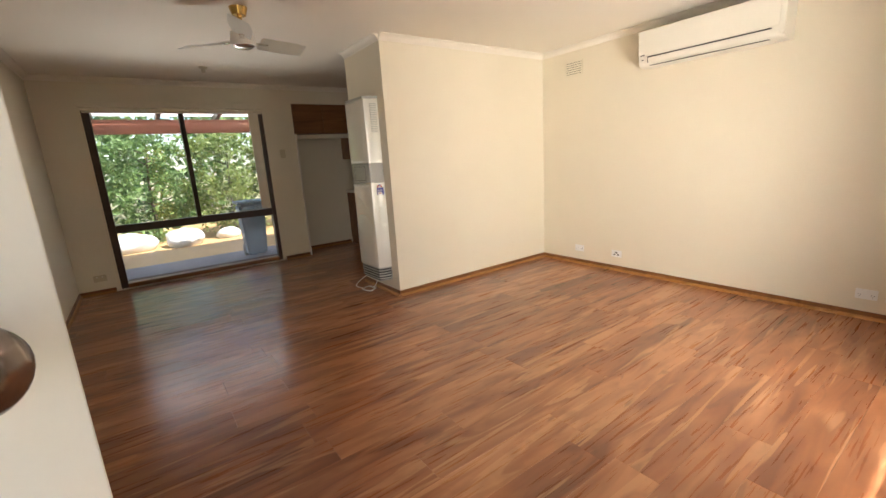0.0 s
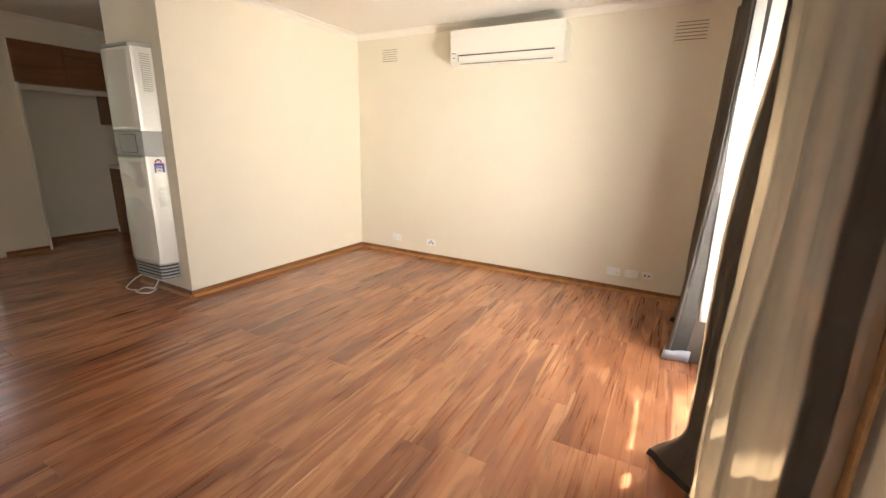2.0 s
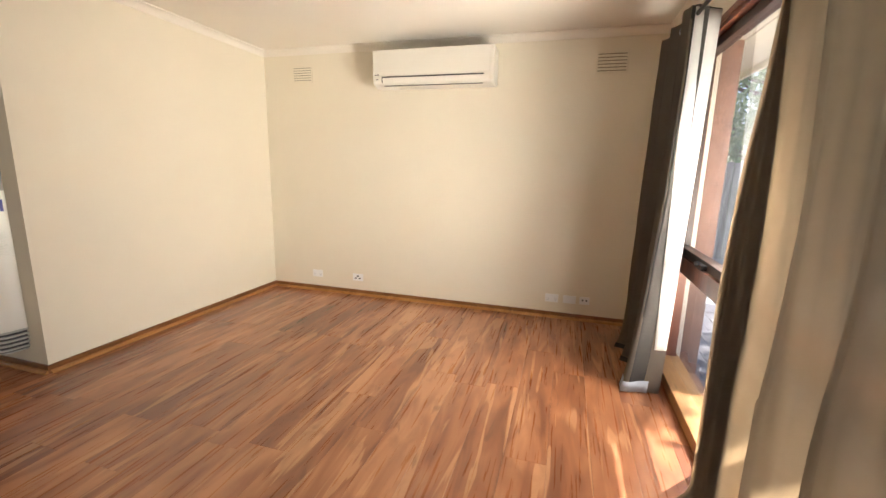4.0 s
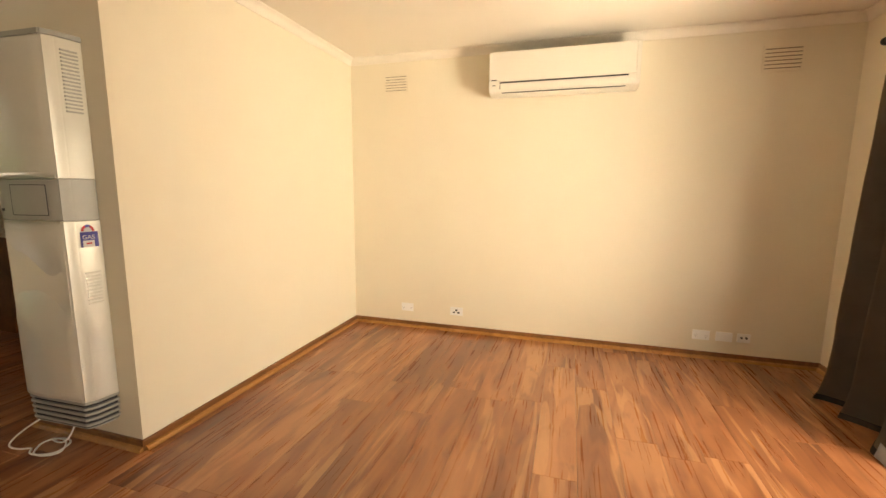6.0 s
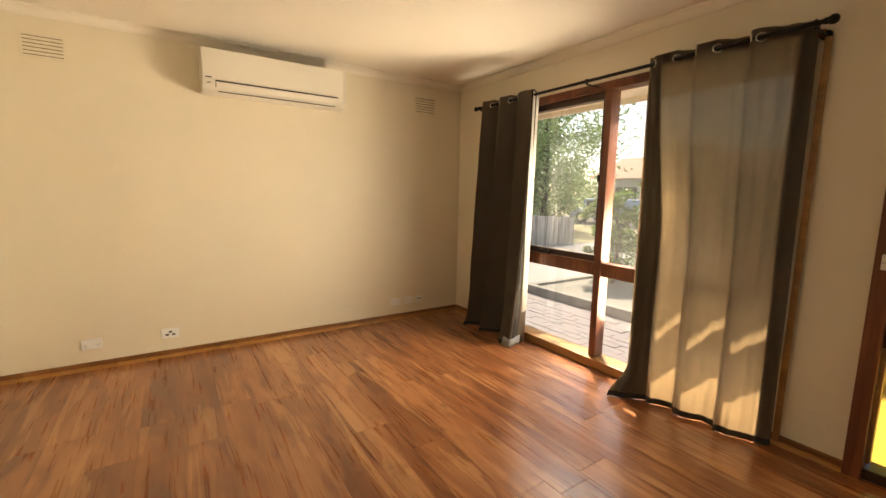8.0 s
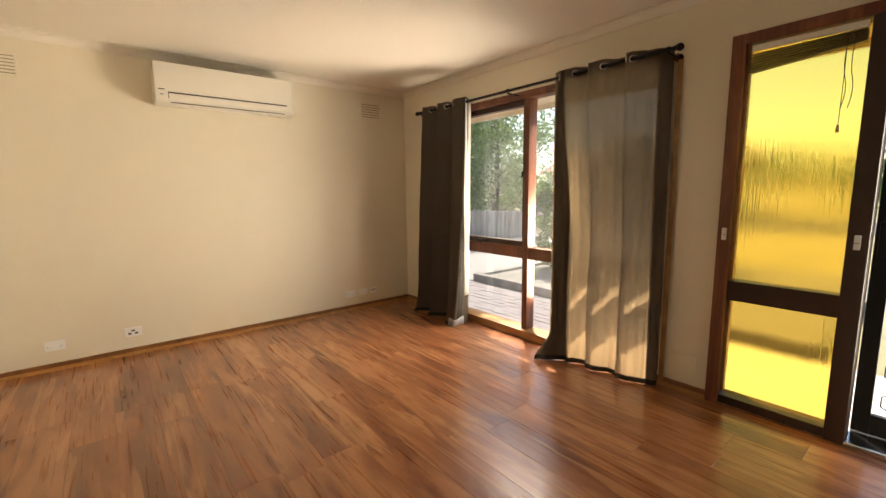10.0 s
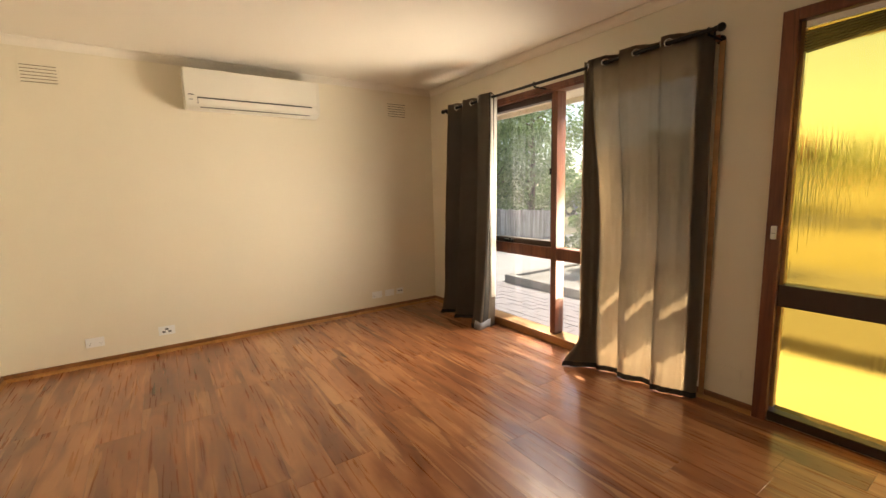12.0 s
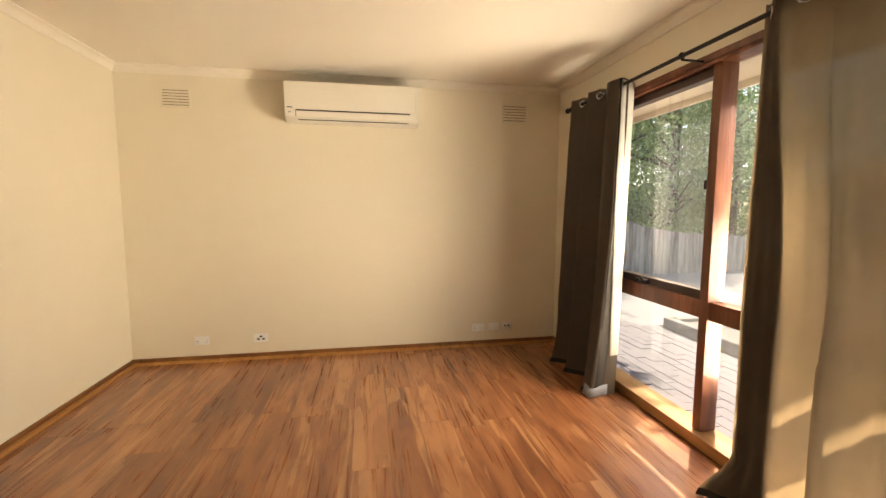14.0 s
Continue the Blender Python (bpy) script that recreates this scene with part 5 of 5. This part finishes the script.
rnd = random.Random(77)
for k in range(46):
    a_ = rnd.uniform(0, 2 * math.pi)
    r_ = 0.85 * rnd.random() ** 0.5
    leaves(bm, (2.3 + r_ * math.cos(a_), 6.1 + r_ * math.sin(a_), rnd.uniform(3.6, 5.8)), 0.3, 90, 0.16, rnd, 0.8, 0.5)
part("crown", bm, M_LEAF_DARK, tall)
bm = bmesh.new()
rnd = random.Random(9)
for k in range(220):
    x = rnd.uniform(24, 34)
    leaves(bm, (x + 6, rnd.uniform(-30, 60), rnd.uniform(0, 3.2)), rnd.uniform(1.0, 1.8), 60, 0.6, rnd)
tagged(part("far_trees", bm, M_LEAF, at=(28, 10, GROUND)), "distant green trees across the street", "trees", kind="stuff")
bm = bmesh.new()
for k in range(160):
    x = rnd.uniform(-6, 20)
    leaves(bm, (x, rnd.uniform(15, 22), rnd.uniform(0, 6.5)), rnd.uniform(1.0, 2.0), 170, 0.3, rnd)
tagged(part("neighbour_trees", bm, M_LEAF_DARK, at=(8, 18, GROUND)), "dense dark green trees in the neighbouring garden", "trees", kind="stuff")

hs = thing("house", (26, 13, GROUND), "pale single-storey house across the street", "house")
part("wall", boxed(24.0, 31.0, 9.0, 20.0, GROUND - 0.1, 2.5), M_HOUSE, hs)
bm = bmesh.new()
pts = [(23.5, 2.5), (31.5, 2.5), (27.5, 4.2)]
ends = [[bm.verts.new((x, y, z)) for x, z in pts] for y in (8.6, 20.4)]
bm.faces.new(ends[0])
bm.faces.new(ends[1][::-1])
for i in range(3):
    bm.faces.new((ends[0][i], ends[0][(i + 1) % 3], ends[1][(i + 1) % 3], ends[1][i]))
part("roof", bm, M_TILE, hs)
for a in (10.2, 13.5, 16.8):
    w_ = part("window", boxed(23.97, 24.05, a, a + 1.6, 0.7, 1.9), M_DARKFRAME, hs)
    part("pane", boxed(23.95, 23.968, a + 0.08, a + 1.52, 0.78, 1.82), M_GLASS, w_)
car = thing("parked_car", (17.6, 14.2, GROUND), "pale blue-grey car parked along the street", "car")
bm = boxed(16.9, 18.6, 12.2, 16.4, 0.08, 0.62, bevel=0.12)
box(bm, 17.0, 18.5, 13.0, 15.6, 0.60, 1.15, bevel=0.18)
part("body", bm, M_CAR, car, smooth=True)
part("side_window", boxed(16.985, 17.02, 13.3, 15.3, 0.70, 1.02), M_DARKPLASTIC, car)
for yy in (13.0, 15.6):
    for xx in (16.88, 18.42):
        wh = part("tyre", tube(bmesh.new(), (xx, yy, GROUND + 0.31), (xx + 0.2, yy, GROUND + 0.31), 0.31, sides=20), M_DARKPLASTIC, car, smooth=True)
        part("rim", tube(bmesh.new(), (xx - 0.005, yy, GROUND + 0.31), (xx + 0.205, yy, GROUND + 0.31), 0.19, sides=16), M_CHROME, wh, smooth=True)

# ---------------------------------------------------------------- outside, rear garden
setting("rear_patio", boxed(-8.2, -6.2, -3.0, 4.5, GROUND - 0.1, GROUND + 0.05), M_PAVER, "pale grey-mauve patio outside the garden window", "patio")
setting("rear_yard", boxed(-14.0, -8.2, -6.0, 8.0, GROUND - 0.1, GROUND + 0.02), M_YARD, "warm sandy paving in the rear garden", "paving")
per = thing("pergola", (-8.3, 0.7, GROUND), "red-brown timber pergola over the patio", "pergola")
part("beam", boxed(-8.42, -8.30, -3.0, 4.5, 1.98, 2.20, bevel=0.005), M_PERGOLA, per)
for yy in (-2.6, 3.6):
    part("post", boxed(-8.41, -8.31, yy - 0.05, yy + 0.05, GROUND, 1.98, bevel=0.005), M_PERGOLA, per)


def sloped(bm):
    """Lift a level member so that it rises towards the house."""
    for v in bm.verts:
        v.co.z += (v.co.x + 8.5) * 0.10
    return bm


for k in range(8):
    yy = -2.97 + k * 0.88
    part("rafter", sloped(boxed(-8.75, -6.15, yy - 0.03, yy + 0.03, 2.205, 2.31)), M_DARKFRAME, per, "dark stained rafter")
for k in range(5):
    xx = -8.7 + k * 0.51
    part("roof_sheet", sloped(boxed(xx, xx + 0.50, -3.0, 4.5, 2.315, 2.322)), M_SHEET, per, "pale translucent roof sheet")
for i, (x, y, s, m_) in enumerate(((-11.4, -1.4, 2.3, M_LEAF), (-11.7, 0.3, 2.4, M_LEAF), (-11.3, 1.9, 2.3, M_LEAF_LIGHT), (-11.6, 3.4, 2.4, M_LEAF_LIGHT), (-12.0, -3.0, 2.6, M_LEAF))):
    tree("garden_shrub", (x, y, GROUND + 0.02), s, 2.0, m_, "dense leafy shrub along the rear garden", 20 + i, 0.05, 70, 70, 0.12, 0.05, category="shrub")
for i, (x, y, r) in enumerate(((-10.3, -0.2, 0.40), (-10.2, 0.72, 0.38), (-10.5, 1.6, 0.26))):
    bm = bmesh.new()
    bmesh.ops.create_icosphere(bm, subdivisions=3, radius=r)
    for v in bm.verts:
        v.co *= 1 + 0.22 * noise.noise(v.co * 4 + Vector((i * 7, 0, 0)))
        v.co.z *= 0.55
    bmesh.ops.translate(bm, verts=bm.verts, vec=(x, y, GROUND + r * 0.42))
    tagged(part("boulder", bm, M_STONE, at=(x, y, GROUND), smooth="all"), "pale rounded garden boulder beside the shrubs", "boulder", "garden boulders")
wb = thing("wheelie_bin", (-7.5, 1.56, GROUND + 0.05), "blue-grey plastic wheelie bin on the patio", "bin")
bm = bmesh.new()
bz = GROUND + 0.05
vs = [bm.verts.new((-7.5 + sx * w, 1.56 + sy * w, z)) for z, w in ((bz + 0.04, 0.15), (bz + 0.90, 0.20)) for sx, sy in ((-1, -1), (1, -1), (1, 1), (-1, 1))]
bm.faces.new(vs[3::-1])
bm.faces.new(vs[4:])
for i in range(4):
    bm.faces.new((vs[i], vs[(i + 1) % 4], vs[4 + (i + 1) % 4], vs[4 + i]))
bmesh.ops.bevel(bm, geom=bm.edges[:], offset=0.03, segments=2, affect="EDGES")
part("body", bm, M_BIN, wb, smooth=True)
part("lid", boxed(-7.73, -7.27, 1.33, 1.79, bz + 0.905, bz + 0.955, bevel=0.02), M_BIN, wb)
for yy in (1.43, 1.69):
    part("wheel", tube(bmesh.new(), (-7.68, yy - 0.03, bz + 0.10), (-7.68, yy + 0.03, bz + 0.10), 0.10, sides=18), M_DARKPLASTIC, wb, smooth=True)
bm = bmesh.new()
rnd = random.Random(31)
for k in range(200):
    leaves(bm, (rnd.uniform(-22, -14), rnd.uniform(-14, 16), rnd.uniform(0, 5)), rnd.uniform(0.9, 1.8), 60, 0.45, rnd)
tagged(part("rear_trees", bm, M_LEAF, at=(-18, 0, GROUND)), "tall green trees beyond the rear garden", "trees", kind="stuff")

# ---------------------------------------------------------------- floor planks
floor = setting("floor", boxed(-6.6, EAST, SOUTH, NORTH, -0.3, -0.009), M_SUBFLOOR, "glossy brown timber plank floor", "floor")
PW, PL = 0.195, 1.22
plank_mesh = {}


def plank(x0, x1, y0, y1):
    if x1 - x0 < 0.01 or y1 - y0 < 0.02:
        return
    key = (round(x1 - x0, 3), round(y1 - y0, 3))
    if key not in plank_mesh:
        g_ = 0.0003
        bm = bmesh.new()
        w, l, c = key[0] - 2 * g_, key[1] - 2 * g_, 0.0008
        vs = [bm.verts.new(p) for p in ((0, 0, -0.0085), (w, 0, -0.0085), (w, l, -0.0085), (0, l, -0.0085), (0, 0, -c), (w, 0, -c), (w, l, -c), (0, l, -c),
                                        (c, c, 0), (w - c, c, 0), (w - c, l - c, 0), (c, l - c, 0))]
        for q in ((0, 3, 2, 1), (8, 9, 10, 11), (0, 1, 5, 4), (1, 2, 6, 5), (2, 3, 7, 6), (3, 0, 4, 7), (4, 5, 9, 8), (5, 6, 10, 9), (6, 7, 11, 10), (7, 4, 8, 11)):
            bm.faces.new([vs[i] for i in q])
        me = bpy.data.meshes.new("plank")
        bm.to_mesh(me)
        bm.free()
        me.materials.append(M_PLANK)
        plank_mesh[key] = me
    ob = new("plank", plank_mesh[key])
    ob.parent = floor
    ob.location = (x0 + 0.0003, y0 + 0.0003, 0)


rnd = random.Random(4)
k0 = math.floor((-6.42 + 1.28) / PW)
for k in range(k0, 9):
    xa, xb = max(-1.28 + k * PW, -6.42), min(-1.28 + (k + 1) * PW, EAST)
    if xb <= xa:
        continue
    start = (2.39 if k in (-1, 0) else 3.04 if k in (-3, -2) else 0) + rnd.choice((0.0, 0.31, 0.61, 0.92)) * (0 if k in (-1, -2) else 1) + rnd.uniform(-0.05, 0.05)
    y = start - PL * math.ceil((start - SOUTH) / PL)
    while y < NORTH:
        ya, yb = max(y, SOUTH), min(y + PL, NORTH)
        lo, hi = xa, xb
        spans = [(ya, yb)]
        if lo < PART_X1 - 0.001 and hi > PART_X0 + 0.001:
            spans = [(ya, min(yb, PART_Y))]
            if hi > PART_X1:
                plank(PART_X1, hi, max(ya, PART_Y), yb)
            if lo < PART_X0:
                plank(lo, PART_X0, max(ya, PART_Y), yb)
        if hi <= WEST + 0.001:
            spans = [(max(ya, ALC[0]), yb)]
        elif lo < WEST:
            lo = WEST if yb < ALC[0] else lo
        for a, c in spans:
            plank(lo, hi, a, c)
        y += PL

# ---------------------------------------------------------------- porch pavers
me = None
rnd = random.Random(8)
for i in range(14):
    for j in range(19):
        x = 0.665 + i * 0.1165
        y = 1.35 + j * 0.2345 + (0.117 if i % 2 else 0)
        if me is None:
            bm = boxed(0.0015, 0.1145, 0.0015, 0.2325, -0.05, 0)
            for v in bm.verts:
                if v.co.z > -0.01:
                    v.co.x += 0.0015 if v.co.x < 0.05 else -0.0015
                    v.co.y += 0.0015 if v.co.y < 0.1 else -0.0015
            me = bpy.data.meshes.new("paver")
            bm.to_mesh(me)
            bm.free()
            me.materials.append(M_PAVER)
        ob = new("paver", me)
        ob.parent = porch
        ob.location = (x, y, GROUND + 0.004 + rnd.uniform(-0.003, 0.003))
